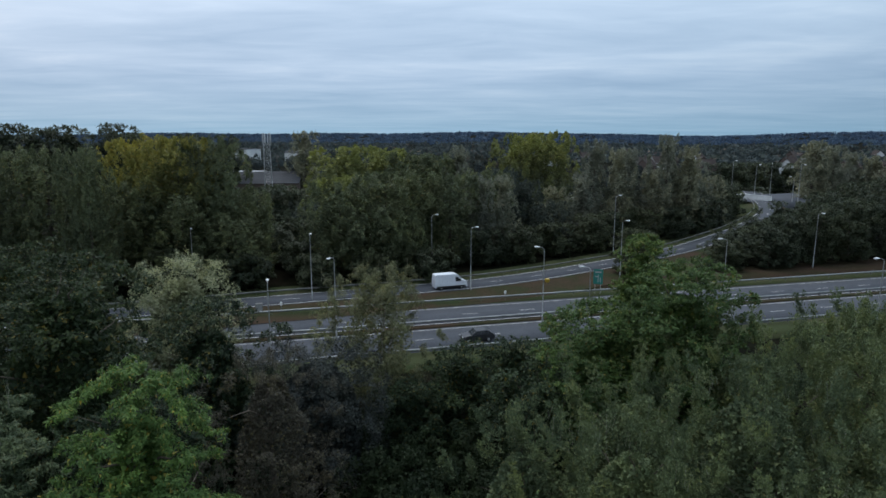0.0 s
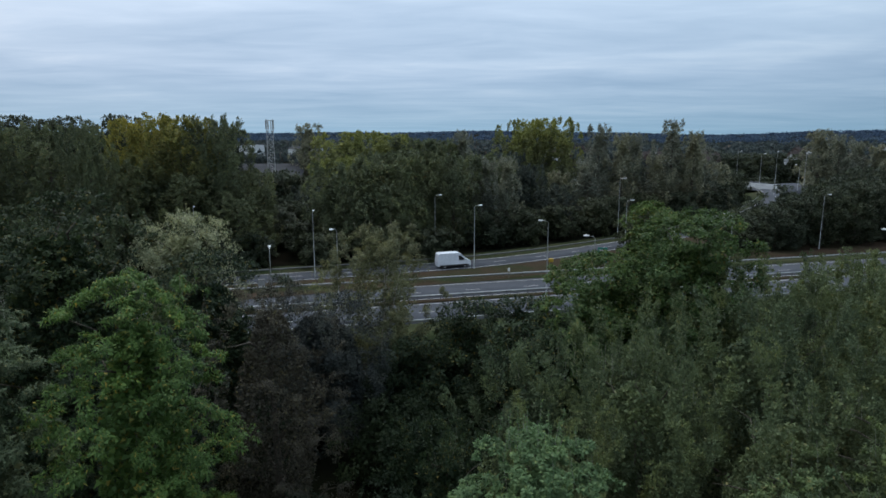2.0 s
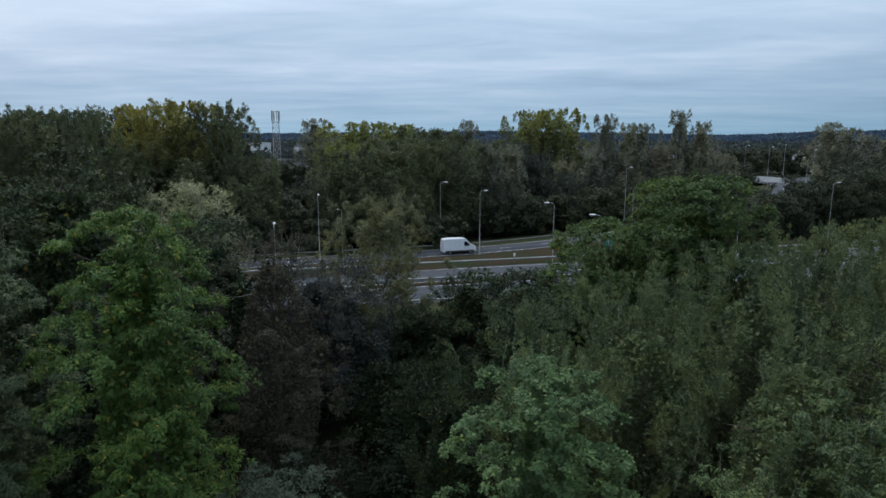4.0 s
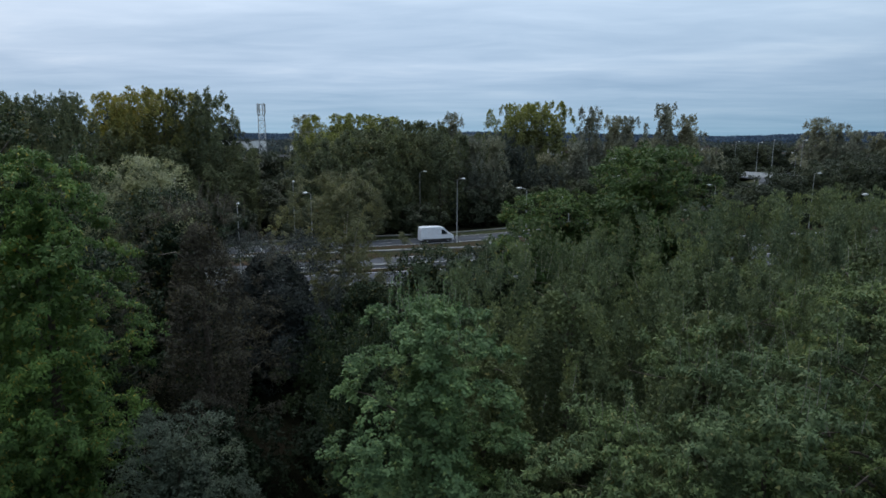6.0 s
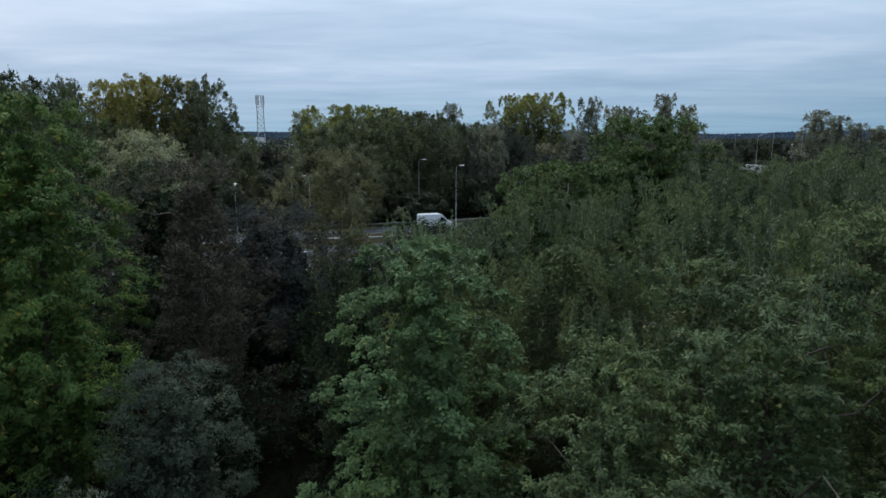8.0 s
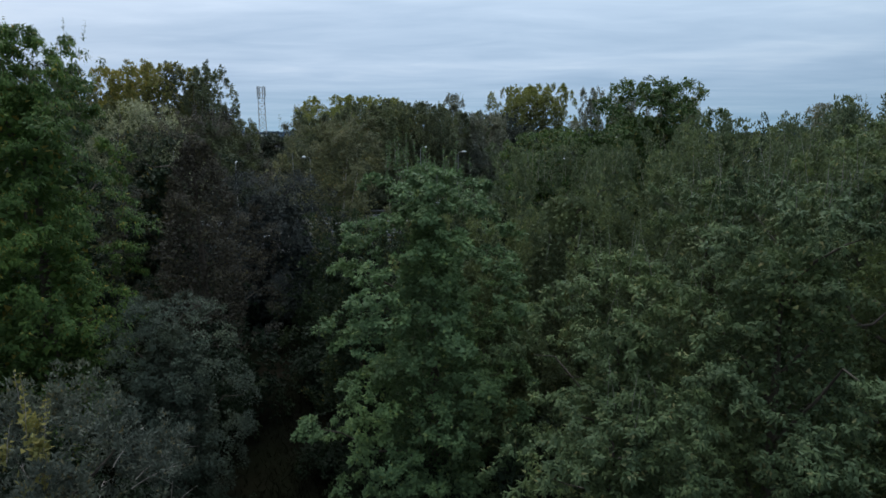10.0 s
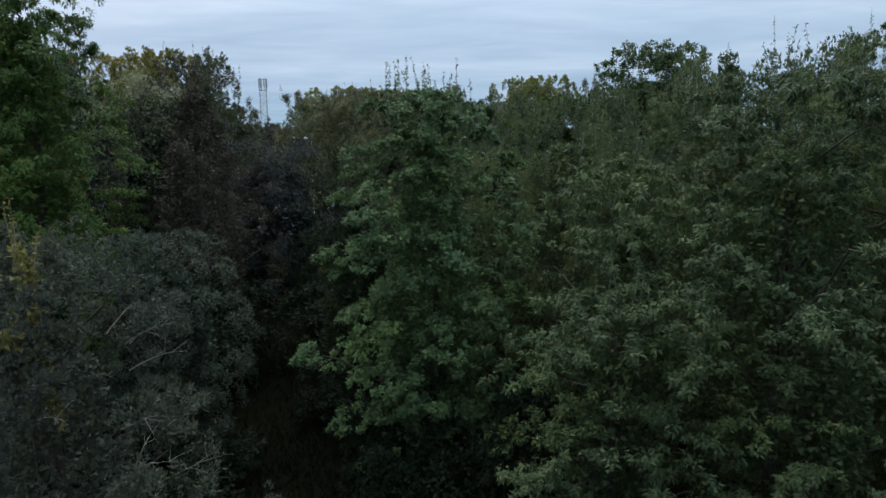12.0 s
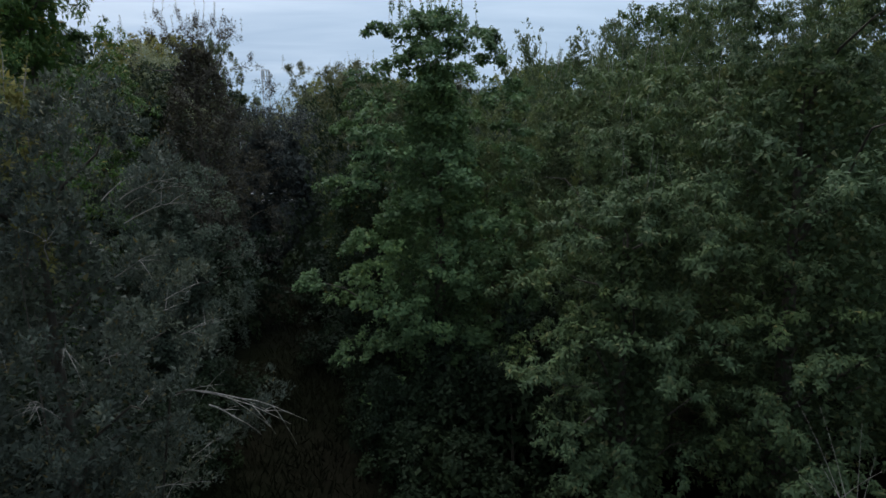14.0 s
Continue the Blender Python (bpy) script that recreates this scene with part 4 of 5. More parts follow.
def wood(name, label, count, near, far, quads, size, tall):
    """Leafy crowns of gardens and copses."""
    x, y, d = sites(count, near, far)
    n = len(x)
    h = tall * rng.uniform(0.5, 1.25, n)
    r = h * rng.uniform(0.4, 0.7, n)
    q = np.repeat(np.arange(n), quads)
    e = unit(rng.normal(size=(n * quads, 3)) + [0, 0, 0.35])
    k = rng.uniform(0.8, 1.08, n * quads)[:, None]
    p = np.stack([x, y, terrain(x, y) + h * 0.5], 1)[q] + e * k * np.stack([r, r, h * 0.5], 1)[q]
    ax = unit(rng.normal(size=p.shape) + [0, 0, -0.3])
    sz = size * rng.uniform(0.6, 1.4, n * quads)
    v, f = leaf_blades(p - ax * sz[:, None] * 0.4, ax, unit(e + 0.15 * rng.normal(size=p.shape)), sz, sz * 0.9)
    tagged(part(name, mesh_of(name, v, f, HAZY_WOOD_LEAF)), label, "woods", kind="stuff")


def far_wood(name, label, count, near, far, blades, tall, leaf_mat):
    """Distant woods: crowns of broad leaf masses that face the light."""
    x, y, d = sites(count, near, far)
    n = len(x)
    grow = 1 + d / 2200
    h = tall * rng.uniform(0.5, 1.2, n)
    r = h * rng.uniform(0.5, 1.0, n) * grow * 1.3
    q = np.repeat(np.arange(n), blades)
    m = n * blades
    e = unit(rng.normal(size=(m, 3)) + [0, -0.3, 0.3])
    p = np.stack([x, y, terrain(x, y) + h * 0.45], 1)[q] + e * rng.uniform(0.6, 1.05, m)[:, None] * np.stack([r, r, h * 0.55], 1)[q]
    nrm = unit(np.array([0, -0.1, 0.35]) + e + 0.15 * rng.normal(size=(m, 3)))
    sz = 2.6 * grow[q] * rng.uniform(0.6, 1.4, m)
    v, f = leaf_blades(p, rng.normal(size=(m, 3)), nrm, sz, sz)
    tagged(part(name, mesh_of(name, v, f, leaf_mat)), label, "woods", kind="stuff")


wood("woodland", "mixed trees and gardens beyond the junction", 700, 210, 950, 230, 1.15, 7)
far_wood("mid_woods", "dark copses and garden trees beyond the houses", 1500, 520, 1700, 46, 8, HAZY_WOOD_LEAF)
far_wood("far_woods", "distant woods and hedgerows reaching the horizon, blue haze in their colour", 3200, 1500, 4600, 30, 8, HAZY_FAR_LEAF)


# ---- street furniture and buildings ----
def merged(*boxes):
    bm = bmesh.new()
    for b in boxes:
        box(bm, *b)
    return bm


def tube_mesh(name, path, radii, sides, mat):
    return mesh_of(name, *tube(path, radii, sides), mat, True)


def street_lamp(label, x, y, height, face, ground=GZ, arm=0.7):
    """A column with a short bracket arm towards `face` degrees and a lantern."""
    foot = tagged(new("street_lamp"), label, "street lamp", "street lamps along the roads")
    foot.matrix_basis = pose(x, y, ground, 0, 0, face)
    part("column", tube_mesh("column", [(0, 0, 0), (0, 0, 1.4), (0, 0, 1.45), (0, 0, height * 0.6), (0, 0, height - 0.25)], [0.11, 0.11, 0.07, 0.06, 0.05], 10, STEEL), foot)
    part("arm", tube_mesh("arm", [(0, 0, height - 0.35), (0.1, 0, height - 0.1), (0.35, 0, height), (arm, 0, height + 0.04)], [0.035, 0.035, 0.032, 0.03], 8, STEEL), foot)
    bm = bmesh.new()
    bmesh.ops.create_uvsphere(bm, u_segments=14, v_segments=8, radius=1.0, matrix=Matrix.LocRotScale((arm + 0.3, 0, height + 0.05), None, (0.40, 0.17, 0.12)))
    lantern = part("lantern", (bm, LAMP_GREY), foot, "pale grey lamp housing")
    bm = bmesh.new()
    bmesh.ops.create_uvsphere(bm, u_segments=12, v_segments=6, radius=1.0, matrix=Matrix.LocRotScale((arm + 0.34, 0, height - 0.03), None, (0.26, 0.13, 0.10)))
    part("bowl", (bm, GLASSY), lantern, "clear lamp bowl")
    return foot


GLASSY, _t, _b = material("lamp_bowl", 0.15, 0.0, 0.5)
_b.inputs["Base Color"].default_value = (0.70, 0.73, 0.74, 1)
_b.inputs["Transmission Weight"].default_value = 0.4

LAMPS = [(-18.6, 63.4, 10.6, 105), (-13.7, 75.8, 10.8, -120), (-20.9, 95.3, 10.8, -70), (4.7, 101.5, 10.8, 10), (13.9, 82.9, 10.8, 170), (-2.1, 114.0, 11.3, 0),
         (37.6, 133.6, 13.0, 0), (32.2, 109.3, 10.8, 5), (42.0, 89.6, 10.8, 175), (73.6, 119.8, 10.8, 0), (54.9, 75.0, 10.8, 180), (-41.8, 100.7, 10.8, -60), (-60.2, 96.5, 10.8, -60), (17.2, 70.0, 10.8, 170)]
for x, y, h, a in LAMPS:
    street_lamp("tall galvanised street lamp with a single arm", x, y, h, a)
for x, y, h, a in [(113.0, 195.5, 12.4, 0), (114.0, 200.5, 8.4, 180), (109.4, 206, 12.4, 60), (108.8, 215, 11.5, 0), (117.0, 250, 11.5, 0)]:
    street_lamp("tall galvanised street lamp at the junction", x, y, h, a, GZ + 4.3, 0.9)


def barrier(label, pts, z, step=3.2, high=0.68, mat=STEEL, category="crash barrier"):
    """A corrugated rail on posts along a line."""
    pts = np.asarray(pts, float)
    z = np.broadcast_to(np.asarray(z, float), (len(pts),))
    s = np.concatenate([[0], np.cumsum(np.linalg.norm(np.diff(pts, axis=0), axis=1))])
    foot = tagged(new("crash_barrier"), label, category)
    q = np.arange(0, s[-1], step)
    c = np.stack([np.interp(q, s, pts[:, 0]), np.interp(q, s, pts[:, 1]), np.interp(q, s, z)], 1)
    t = unit(np.gradient(c[:, :2], axis=0))
    nrm = np.column_stack([-t[:, 1], t[:, 0], np.zeros(len(t))])
    prof = [(0.0, high), (0.05, high - 0.03), (0.05, high - 0.09), (0.0, high - 0.14), (0.0, high - 0.18), (0.05, high - 0.23), (0.05, high - 0.29), (0.0, high - 0.32), (-0.02, high - 0.16)]
    k = len(prof)
    v = np.stack([c + nrm * a + np.array([0, 0, b]) for a, b in prof], 1).reshape(-1, 3)
    i, j = np.meshgrid(np.arange(len(c) - 1), np.arange(k), indexing="ij")
    m = (j + 1) % k
    f = np.stack([i * k + j, (i + 1) * k + j, (i + 1) * k + m, i * k + m], -1).reshape(-1, 4)
    part("rail", mesh_of("rail", v, f, mat), foot)
    post = bpy.data.meshes.new("post")
    bm = merged((-0.04, 0.04, -0.06, 0.06, -0.2, high - 0.05))
    bm.to_mesh(post)
    bm.free()
    post.materials.append(DULL_STEEL)
    for a in range(len(c)):
        if -40 < c[a, 0] < 85:
            part("post", post, foot, at=Matrix.Translation(c[a]) @ pose(0, 0, 0, 0, 0, math.degrees(math.atan2(t[a, 1], t[a, 0]))))
    return foot


RX = np.linspace(-130, 180, 60)
barrier("galvanised crash barrier along the central reservation", [main_at(x, 7.95) for x in RX], GZ + 0.16)
barrier("galvanised crash barrier on the far grass verge", [main_at(x, -2.6) for x in RX], GZ + 0.10)
barrier("galvanised crash barrier on the near grass verge", [main_at(x, 18.6) for x in RX], GZ + 0.10)
barrier("weathered crash barrier behind the slip road", slip_at(4.3)[8:86], slip_z[8:86] + 0.1, mat=DULL_STEEL)

# lattice mast
mast = tagged(new("lattice_mast"), "grey steel lattice telephone mast with a square head frame", "mast")
mast.matrix_basis = pose(-48.6, 172, GZ, 0, 0, 12)
MH = 26.6


def leg_at(cx, cy, z):
    w = 1.25 - 0.45 * min(z / 22, 1)
    return np.array([cx * w, cy * w, z])


for cx, cy in ((1, 1), (1, -1), (-1, -1), (-1, 1)):
    part("leg", tube_mesh("leg", [leg_at(cx, cy, z) for z in (0, 8, 16, MH)], [0.07, 0.06, 0.055, 0.05], 6, STEEL), mast)
levels = np.linspace(0, MH - 3.2, 17)
for (ax, ay), (bx, by) in (((1, 1), (1, -1)), ((1, -1), (-1, -1)), ((-1, -1), (-1, 1)), ((-1, 1), (1, 1))):
    for z0, z1 in zip(levels[:-1], levels[1:]):
        for p, q in ((leg_at(ax, ay, z0), leg_at(bx, by, z1)), (leg_at(bx, by, z0), leg_at(ax, ay, z1))):
            part("brace", tube_mesh("brace", [p, q], [0.026, 0.026], 4, STEEL), mast)
        part("girt", tube_mesh("girt", [leg_at(ax, ay, z1), leg_at(bx, by, z1)], [0.028, 0.028], 4, STEEL), mast)
# the head: a wider eight-sided cage with antenna panels
cage = [(1.05 * math.cos(a), 1.05 * math.sin(a)) for a in np.radians(np.arange(22.5, 360, 45))]
for z in (MH - 3.2, MH - 1.8, MH - 0.3):
    for (ax, ay), (bx, by) in zip(cage, cage[1:] + cage[:1]):
        part("head_frame", tube_mesh("head_frame", [(ax, ay, z), (bx, by, z)], [0.05, 0.05], 5, STEEL), mast)
for k, (ax, ay) in enumerate(cage):
    part("head_post", tube_mesh("head_post", [(ax, ay, MH - 3.3), (ax, ay, MH - 0.2)], [0.05, 0.05], 5, STEEL), mast)
    if k % 3 != 1:
        part("antenna", (merged((ax * 1.08 - 0.13, ax * 1.08 + 0.13, ay * 1.08 - 0.1, ay * 1.08 + 0.1, MH - 2.7, MH - 0.2)), LAMP_GREY), mast, "pale antenna panel")

# white wall of the junction
wall_l, wall_r = np.array([99.0, 219.0]), np.array([108.6, 203.0])
wl = np.linalg.norm(wall_r - wall_l)
wa = math.degrees(math.atan2(*(wall_r - wall_l)[::-1]))
wob = tagged(new("white_wall"), "long white parapet wall at the raised junction", "wall", kind="structure")
wob.matrix_basis = pose(*wall_l, GZ + 4.4, 0, 0, wa)
part("panel", (merged((0, wl, -0.15, 0.15, -0.3, 1.55)), WHITE_WALL), wob)
part("coping", (merged((-0.05, wl + 0.05, -0.2, 0.2, 1.553, 1.65)), WHITE_WALL), wob)

# road sign, marker posts, grit bin, cabinet
SIGN_GREEN = surface("sign_green", [(0.3, (0.02, 0.16, 0.13)), (0.7, (0.03, 0.20, 0.16))], 2.0, 20.0, 0.5, 0.02, 0.001)
YELLOW = surface("yellow_plastic", [(0.3, (0.36, 0.24, 0.03)), (0.7, (0.48, 0.33, 0.05))], 2.0, 20.0, 0.5, 0.05, 0.002)
sign = tagged(new("road_sign"), "green direction sign with white symbols on two posts", "road sign")
sign.matrix_basis = pose(25.6, 99.0, GZ, 0, 0, 165)
for x in (-0.45, 0.45):
    part("post", tube_mesh("post", [(x, -0.07, 0), (x, -0.07, 4.0)], [0.045, 0.045], 8, STEEL), sign)
board = part("board", (merged((-0.75, 0.75, -0.02, 0.02, 1.7, 4.2)), SIGN_GREEN), sign, "green sign board")
for z0, z1, x0, x1 in ((3.6, 3.85, -0.5, 0.5), (2.0, 3.3, -0.06, 0.06), (2.9, 3.05, 0.06, 0.5), (2.0, 2.8, -0.42, -0.3)):
    part("symbol", (merged((x0, x1, 0.024, 0.030, z0, z1)), PAINT_LINE), board)
for x, y in ((9.9, 95.0), (-24.0, 88.2)):
    mk = tagged(new("marker_post"), "short white roadside marker post on the verge", "marker post", "marker posts on the verge")
    mk.matrix_basis = pose(x, y, GZ + 0.1)
    part("stake", (merged((-0.05, 0.05, -0.03, 0.03, 0, 1.1)), DULL_STEEL), mk)
    part("cap", (merged((-0.16, 0.16, -0.04, 0.04, 1.0, 1.5)), WHITE_WALL), mk)
bin_ = tagged(new("grit_bin"), "small yellow grit bin beside the slip road", "grit bin")
bin_.matrix_basis = pose(18.6, 107.0, GZ + 0.15, 0, 0, 30)
bm = bmesh.new()
box(bm, -0.35, 0.35, -0.25, 0.25, 0, 0.45, 0.03)
part("body", (bm, YELLOW), bin_)
bm = bmesh.new()
box(bm, -0.38, 0.38, -0.28, 0.28, 0.454, 0.58, 0.04)
part("lid", (bm, YELLOW), bin_)
cab = tagged(new("utility_cabinet"), "grey roadside utility cabinet on the bank", "cabinet")
cab.matrix_basis = pose(-27.4, 88.6, GZ + 0.1, 0, 0, 15)
bm = bmesh.new()
box(bm, -0.5, 0.5, -0.25, 0.25, 0, 1.2, 0.02)
part("body", (bm, DULL_STEEL), cab)
part("door", (merged((-0.46, 0.46, -0.27, -0.252, 0.1, 1.12)), STEEL), cab)

# ---- vehicles ----
VAN_WHITE = surface("white_van_paint", [(0.3, (0.64, 0.68, 0.74)), (0.7, (0.76, 0.79, 0.84))], 0.6, 14.0, 0.3, 0.02, 0.001, spec=0.5)
CAR_GREY = surface("grey_car_paint", [(0.3, (0.014, 0.016, 0.020)), (0.7, (0.026, 0.028, 0.034))], 0.6, 14.0, 0.3, 0.02, 0.001, spec=0.5)
RUBBER = surface("tyre_rubber", [(0.3, (0.012, 0.012, 0.012)), (0.7, (0.03, 0.03, 0.03))], 3.0, 30.0, 0.85, 0.2, 0.003)
DARK_GLASS, _t, _b = material("car_glass", 0.08, 0.0, 0.6)
_b.inputs["Base Color"].default_value = (0.012, 0.015, 0.018, 1)
DARK_TRIM = surface("black_trim", [(0.3, (0.02, 0.02, 0.02)), (0.7, (0.035, 0.035, 0.035))], 2.0, 20.0, 0.6, 0.05, 0.002)


def shell(bm, outline, half, tuck=0.12, waist=None):
    """A body from a side outline (x, z), drawn out across and tucked in towards the roof."""
    zs = [z for _, z in outline]
    lo, hi = min(zs), max(zs)
    wst = lo + (hi - lo) * 0.5 if waist is None else waist
    sides = []
    for s in (-1, 1):
        sides.append([bm.verts.new((x, s * (half - tuck * max(0, (z - wst) / (hi - wst + 1e-6))), z)) for x, z in outline])
    n = len(outline)
    bm.faces.new(sides[0])
    bm.faces.new(sides[1][::-1])
    for i in range(n):
        j = (i + 1) % n
        bm.faces.new((sides[0][j], sides[0][i], sides[1][i], sides[1][j]))
    bmesh.ops.recalc_face_normals(bm, faces=bm.faces)
    bmesh.ops.bevel(bm, geom=list(bm.edges), offset=0.05, segments=2, affect="EDGES", profile=0.6)
    return bm


def wheel(parent, x, y, r):
    bm = bmesh.new()
    bmesh.ops.create_cone(bm, cap_ends=True, segments=20, radius1=r, radius2=r, depth=0.22, matrix=Matrix.Translation((x, y, r)) @ Matrix.Rotation(radians(90), 4, "X"))
    bmesh.ops.bevel(bm, geom=[e for e in bm.edges if len(e.link_faces) == 2 and e.calc_face_angle() > 1], offset=0.03, segments=2, affect="EDGES")
    t = part("tyre", (bm, RUBBER), parent, "black tyre")
    bm = bmesh.new()
    bmesh.ops.create_cone(bm, cap_ends=True, segments=16, radius1=r * 0.6, radius2=r * 0.55, depth=0.24, matrix=Matrix.Translation((x, y, r)) @ Matrix.Rotation(radians(90), 4, "X"))
    part("rim", (bm, STEEL), t, "grey wheel rim")


def side_panes(parent, panes, half, name="side_window"):
    for s in (-1, 1):
        for quad, inset in panes:
            bm = bmesh.new()
            vs = [bm.verts.new((x, s * (half - inset(z) + 0.012), z)) for x, z in quad]
            f = bm.faces.new(vs)
            g = bmesh.ops.extrude_face_region(bm, geom=[f])
            bmesh.ops.translate(bm, verts=[v for v in g["geom"] if isinstance(v, bmesh.types.BMVert)], vec=(0, -s * 0.03, 0))
            bmesh.ops.recalc_face_normals(bm, faces=bm.faces)
            part(name, (bm, DARK_GLASS), parent)


def van(label, m):
    foot = tagged(new("van"), label, "van")
    foot.matrix_basis = m
    out = [(-2.85, 0.35), (-2.9, 1.2), (-2.8, 2.45), (-2.6, 2.58), (0.6, 2.58), (1.15, 2.45), (1.95, 1.55), (2.75, 1.25), (2.88, 0.95), (2.88, 0.35)]
    bm = shell(bmesh.new(), out, 1.0, 0.12, 1.2)
    part("body", (bm, VAN_WHITE), foot)
    ins = lambda z: 0.12 * max(0, (z - 1.2) / 1.38)
    side_panes(foot, [([(0.75, 1.35), (1.75, 1.35), (1.2, 2.05), (0.75, 2.1)], ins)], 1.0)
    bm = bmesh.new()
    vs = [bm.verts.new(p) for p in ((1.99, -0.85, 1.60), (1.99, 0.85, 1.60), (1.25, 0.8, 2.42), (1.25, -0.8, 2.42))]
    bmesh.ops.translate(bm, verts=vs, vec=(0.012, 0, 0.012))
    bm.faces.new(vs)
    part("windscreen", (bm, DARK_GLASS), foot)
    for s in (-1, 1):
        part("sill", (merged((-2.6, 2.6, s * 1.012 - 0.02, s * 1.012 + 0.02, 0.36, 0.62)), DARK_TRIM), foot)
        part("mirror", (merged((1.45, 1.6, s * 1.12 - 0.1, s * 1.12 + 0.1, 1.35, 1.75)), DARK_TRIM), foot)
        part("headlight", (merged((2.72, 2.9, s * 0.72 - 0.16, s * 0.72 + 0.16, 0.85, 1.12)), GLASSY), foot, "clear headlight")
    for x in (-1.75, 1.85):
        for y in (-0.9, 0.9):
            wheel(foot, x, y, 0.34)
    return foot


def car(label, m, paint):
    foot = tagged(new("car"), label, "car")
    foot.matrix_basis = m
    out = [(-2.1, 0.3), (-2.15, 0.8), (-1.95, 1.0), (-1.35, 1.42), (-0.9, 1.5), (0.25, 1.48), (1.0, 1.0), (1.95, 0.82), (2.12, 0.6), (2.1, 0.3)]
    part("body", (shell(bmesh.new(), out, 0.88, 0.2, 0.9), paint), foot)
    ins = lambda z: 0.2 * max(0, (z - 0.9) / 0.6)
    side_panes(foot, [([(-1.45, 1.02), (-0.35, 1.0), (-0.35, 1.40), (-1.1, 1.38)], ins), ([(-0.28, 1.0), (0.82, 0.98), (0.25, 1.38), (-0.28, 1.40)], ins)], 0.88)
    bm = bmesh.new()
    vs = [bm.verts.new(p) for p in ((1.0, -0.72, 1.02), (1.0, 0.72, 1.02), (0.32, 0.62, 1.46), (0.32, -0.62, 1.46))]
    bmesh.ops.translate(bm, verts=vs, vec=(0.012, 0, 0.012))
    bm.faces.new(vs)
    part("windscreen", (bm, DARK_GLASS), foot)
    for s in (-1, 1):
        part("headlight", (merged((1.95, 2.14, s * 0.6 - 0.16, s * 0.6 + 0.16, 0.6, 0.76)), GLASSY), foot, "clear headlight")
    for x in (-1.3, 1.35):
        for y in (-0.8, 0.8):
            wheel(foot, x, y, 0.31)
    return foot


def slip_pose(x):
    i = int(np.argmin(np.abs(slip_mid[:, 0] - x)))
    p = slip_mid[i] - slip_n[i] * 1.2
    return pose(p[0], p[1], slip_z[i] + 0.19, 0, 0, math.degrees(math.atan2(slip_t[i, 1], slip_t[i, 0])))


van("long white panel van with dark sills on the slip road", slip_pose(0.9))
mx = main_at(0.6, 15.4)
car("near-black hatchback on the near carriageway", pose(mx[0], mx[1], GZ + 0.065, 0, 0, 180 + math.degrees(math.atan(SL))), CAR_GREY)

# ---- buildings ----
ROOF_GREY = surface("grey_sheet_roof", [(0.3, (0.036, 0.038, 0.042)), (0.7, (0.060, 0.062, 0.067))], 0.15, 3.0, 0.95, 0.2, 0.02, spec=0.08)
ROOF_PALE = surface("pale_sheet_roof", [(0.3, (0.30, 0.31, 0.33)), (0.7, (0.42, 0.43, 0.45))], 0.15, 3.0, 0.7, 0.2, 0.02)
ROOF_TILE = surface("roof_tiles", [(0.3, (0.034, 0.029, 0.028)), (0.7, (0.062, 0.050, 0.046))], 0.4, 4.0, 0.95, 0.4, 0.03, spec=0.08)
BRICK = surface("brick_wall", [(0.3, (0.085, 0.062, 0.054)), (0.7, (0.135, 0.100, 0.086))], 0.5, 6.0, 0.85, 0.3, 0.01)


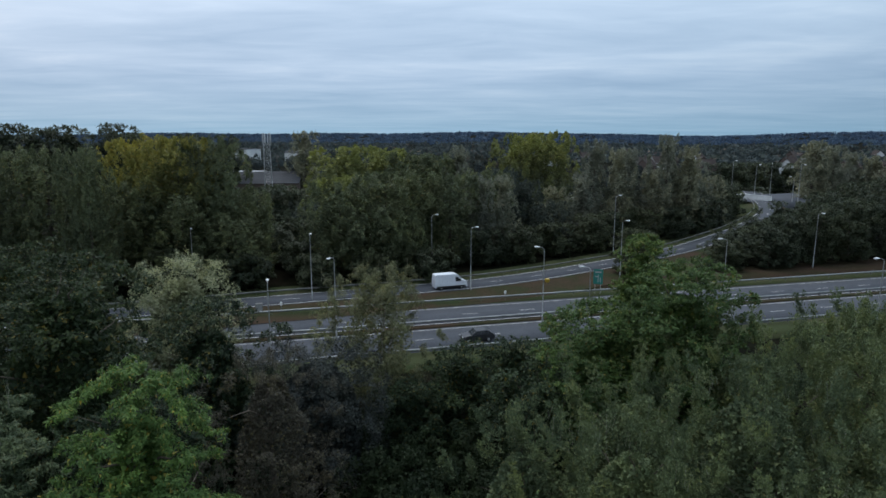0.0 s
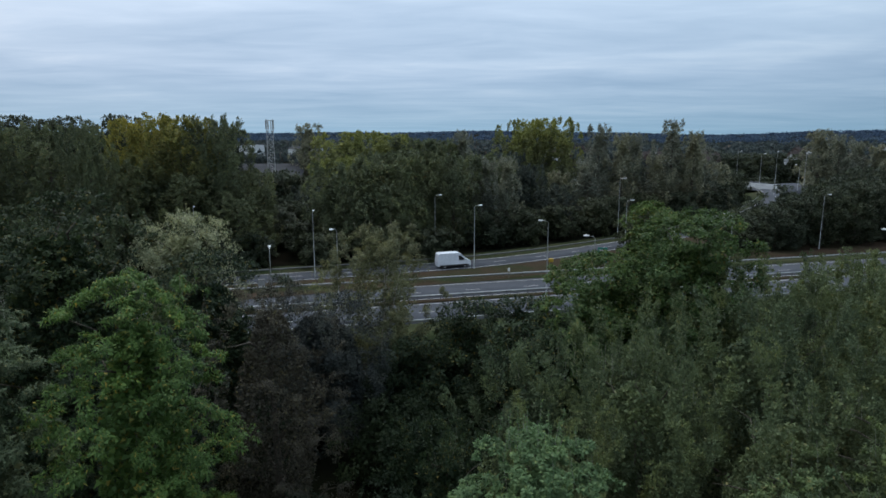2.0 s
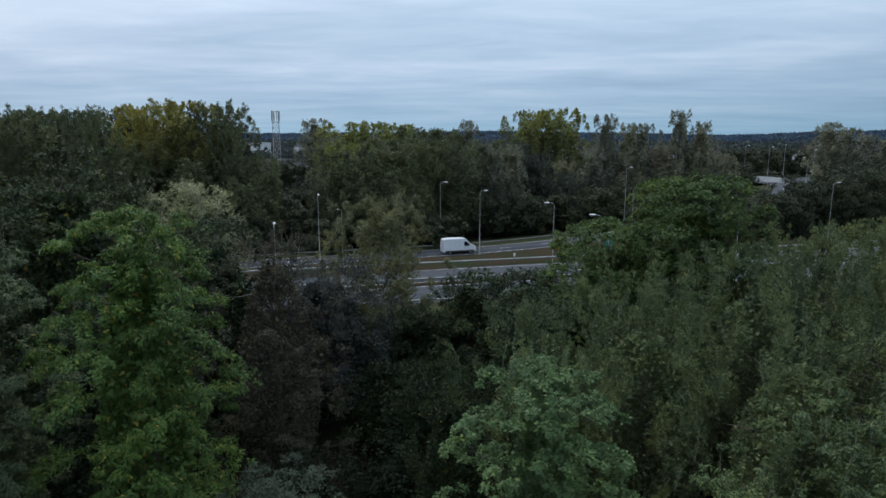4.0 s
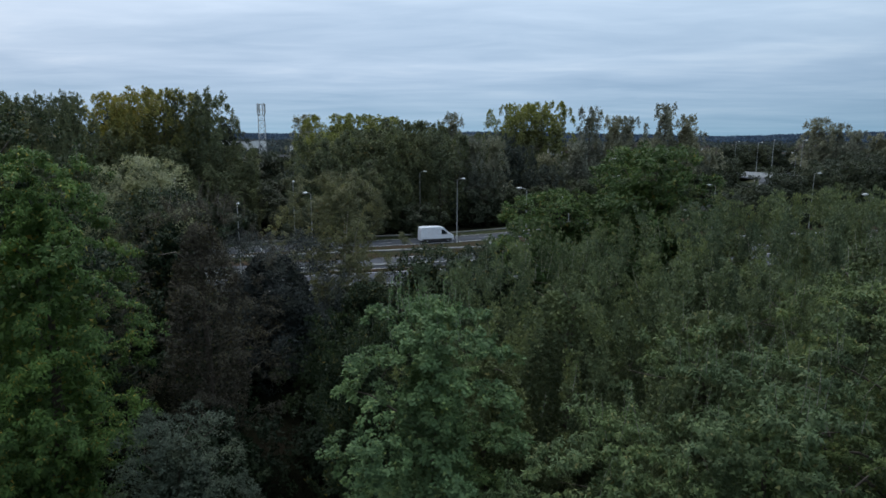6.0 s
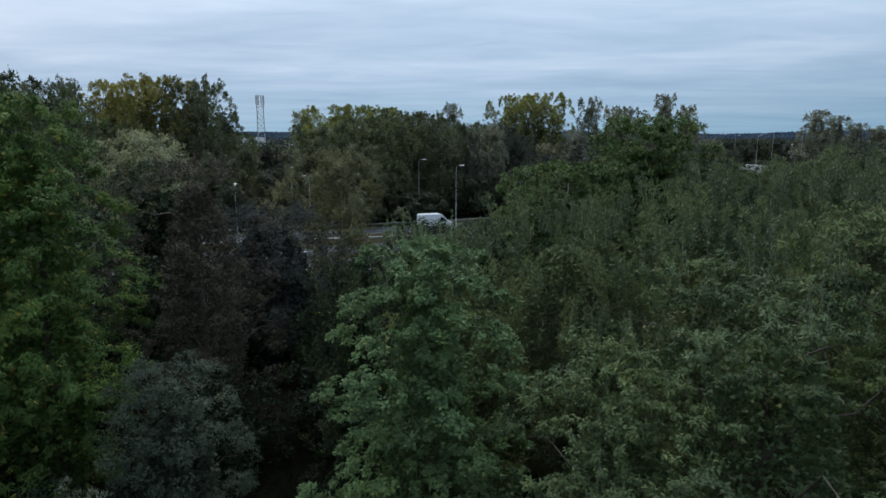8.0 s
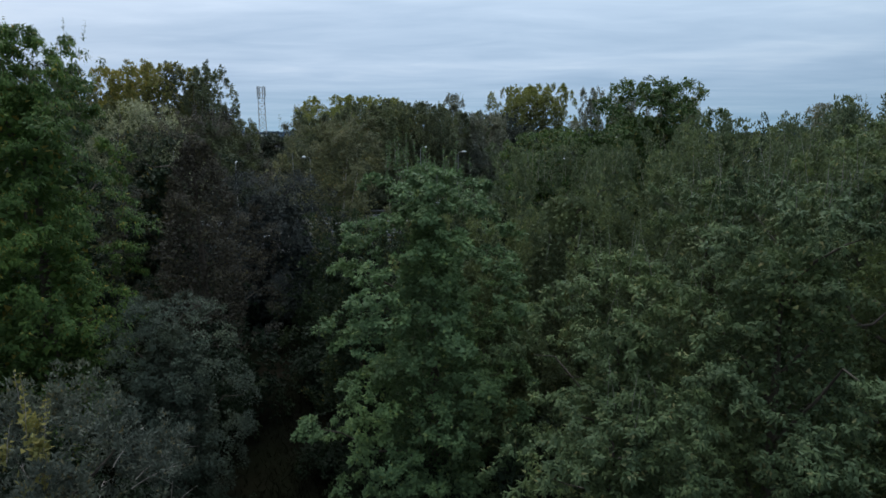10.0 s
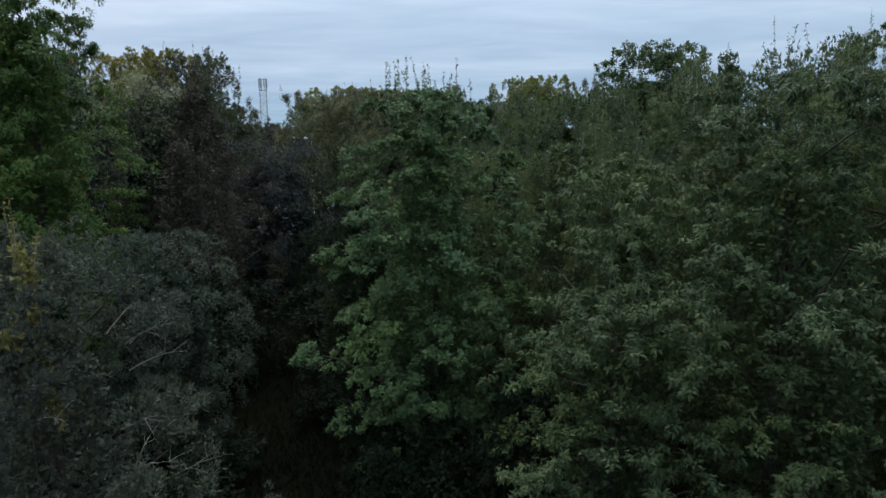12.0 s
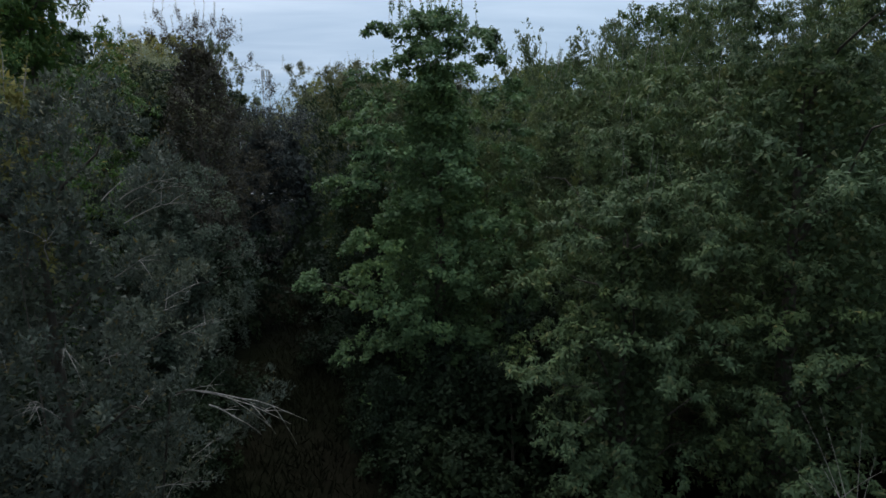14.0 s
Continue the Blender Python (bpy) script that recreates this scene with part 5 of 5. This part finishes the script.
def house(name, label, x, y, w, d, eave, ridge, turn_deg, wall_mat, roof_mat, windows=2, ground=GZ):
    """A gabled building: walls, roof slopes with an overhang, windows with frames, a chimney."""
    foot = tagged(new(name), label, "building")
    foot.matrix_basis = pose(x, y, ground, 0, 0, turn_deg)
    bm = bmesh.new()
    pts = [(-d / 2, -1.0), (d / 2, -1.0), (d / 2, eave), (0, ridge - 0.15), (-d / 2, eave)]
    a = [bm.verts.new((-w / 2, p, z)) for p, z in pts]
    b = [bm.verts.new((w / 2, p, z)) for p, z in pts]
    bm.faces.new(a)
    bm.faces.new(b[::-1])
    for i in range(5):
        bm.faces.new((a[(i + 1) % 5], a[i], b[i], b[(i + 1) % 5]))
    bmesh.ops.recalc_face_normals(bm, faces=bm.faces)
    part("wall", (bm, wall_mat), foot)
    for s in (-1, 1):
        run, up_ = d / 2 + 0.4, ridge - eave
        sl = math.hypot(run, up_ * run / (d / 2))
        bm = bmesh.new()
        box(bm, -w / 2 - 0.3, w / 2 + 0.3, 0, sl, 0, 0.14)
        bmesh.ops.transform(bm, verts=bm.verts, matrix=Matrix.Translation((0, 0, ridge)) @ Matrix.Rotation(radians(180 if s < 0 else 0), 4, "Z") @ Matrix.Rotation(-math.atan2(up_, d / 2), 4, "X"))
        part("roof", (bm, roof_mat), foot)
    for i in range(windows):
        wx = (i + 0.5) / windows * w - w / 2
        for z0 in ([1.0, 3.4] if eave > 4.5 else [1.0]):
            win = part("window", (merged((wx - 0.6, wx + 0.6, -d / 2 - 0.03, -d / 2 + 0.1, z0, z0 + 1.2)), DARK_GLASS), foot)
            part("frame", (merged((wx - 0.66, wx + 0.66, -d / 2 - 0.05, -d / 2 - 0.032, z0 - 0.08, z0), (wx - 0.66, wx + 0.66, -d / 2 - 0.05, -d / 2 - 0.032, z0 + 1.2, z0 + 1.28), (wx - 0.03, wx + 0.03, -d / 2 - 0.05, -d / 2 - 0.032, z0, z0 + 1.2)), PAINT_LINE), win)
    if roof_mat is ROOF_TILE:
        part("chimney", (merged((w * 0.3 - 0.4, w * 0.3 + 0.4, -0.4, 0.4, ridge - 0.8, ridge + 1.2)), BRICK), foot)
    return foot


house("warehouse", "low dark-roofed brick warehouse", -84, 300, 30, 30, 4.0, 8.6, 8, BRICK, ROOF_GREY, 6)
house("warehouse", "low unit with a pale sheet roof behind the dark one", -112, 345, 26, 16, 5.2, 6.4, 4, BRICK, ROOF_PALE, 4)
house("warehouse", "long white industrial building among trees", -184, 560, 32, 22, 13.6, 14.3, -16, WHITE_WALL, ROOF_GREY, 8)
house("warehouse", "long white industrial building among trees", -140, 620, 30, 22, 9.0, 11.0, 0, WHITE_WALL, ROOF_GREY, 8)
HOUSES = [(236, 426, 60, WHITE_WALL), (150, 470, 20, BRICK), (166, 482, 24, WHITE_WALL), (182, 500, 15, BRICK), (198, 476, 80, BRICK), (214, 520, 30, WHITE_WALL), (60, 520, 12, BRICK), (74, 530, 5, BRICK), (90, 526, 15, WHITE_WALL), (262, 470, 20, BRICK), (280, 500, 40, BRICK), (306, 520, 15, WHITE_WALL), (330, 560, 10, BRICK), (-330, 420, 10, BRICK), (-310, 430, 12, BRICK), (-290, 410, 20, BRICK)]
rnd = random.Random(21)
for k in range(16):
    b = rnd.uniform(0.12, 0.70)
    d = rnd.uniform(380, 820)
    HOUSES.append((d * math.sin(b), d * math.cos(b), rnd.choice((8, 15, 75, 85, 40)), rnd.choice((BRICK, BRICK, BRICK, BRICK, WHITE_WALL))))
for x, y, a, wm in HOUSES:
    house("house", "small pitched-roof house among distant trees", x, y, 11, 9, 5.6, 9.8, a, wm, ROOF_TILE, 3)
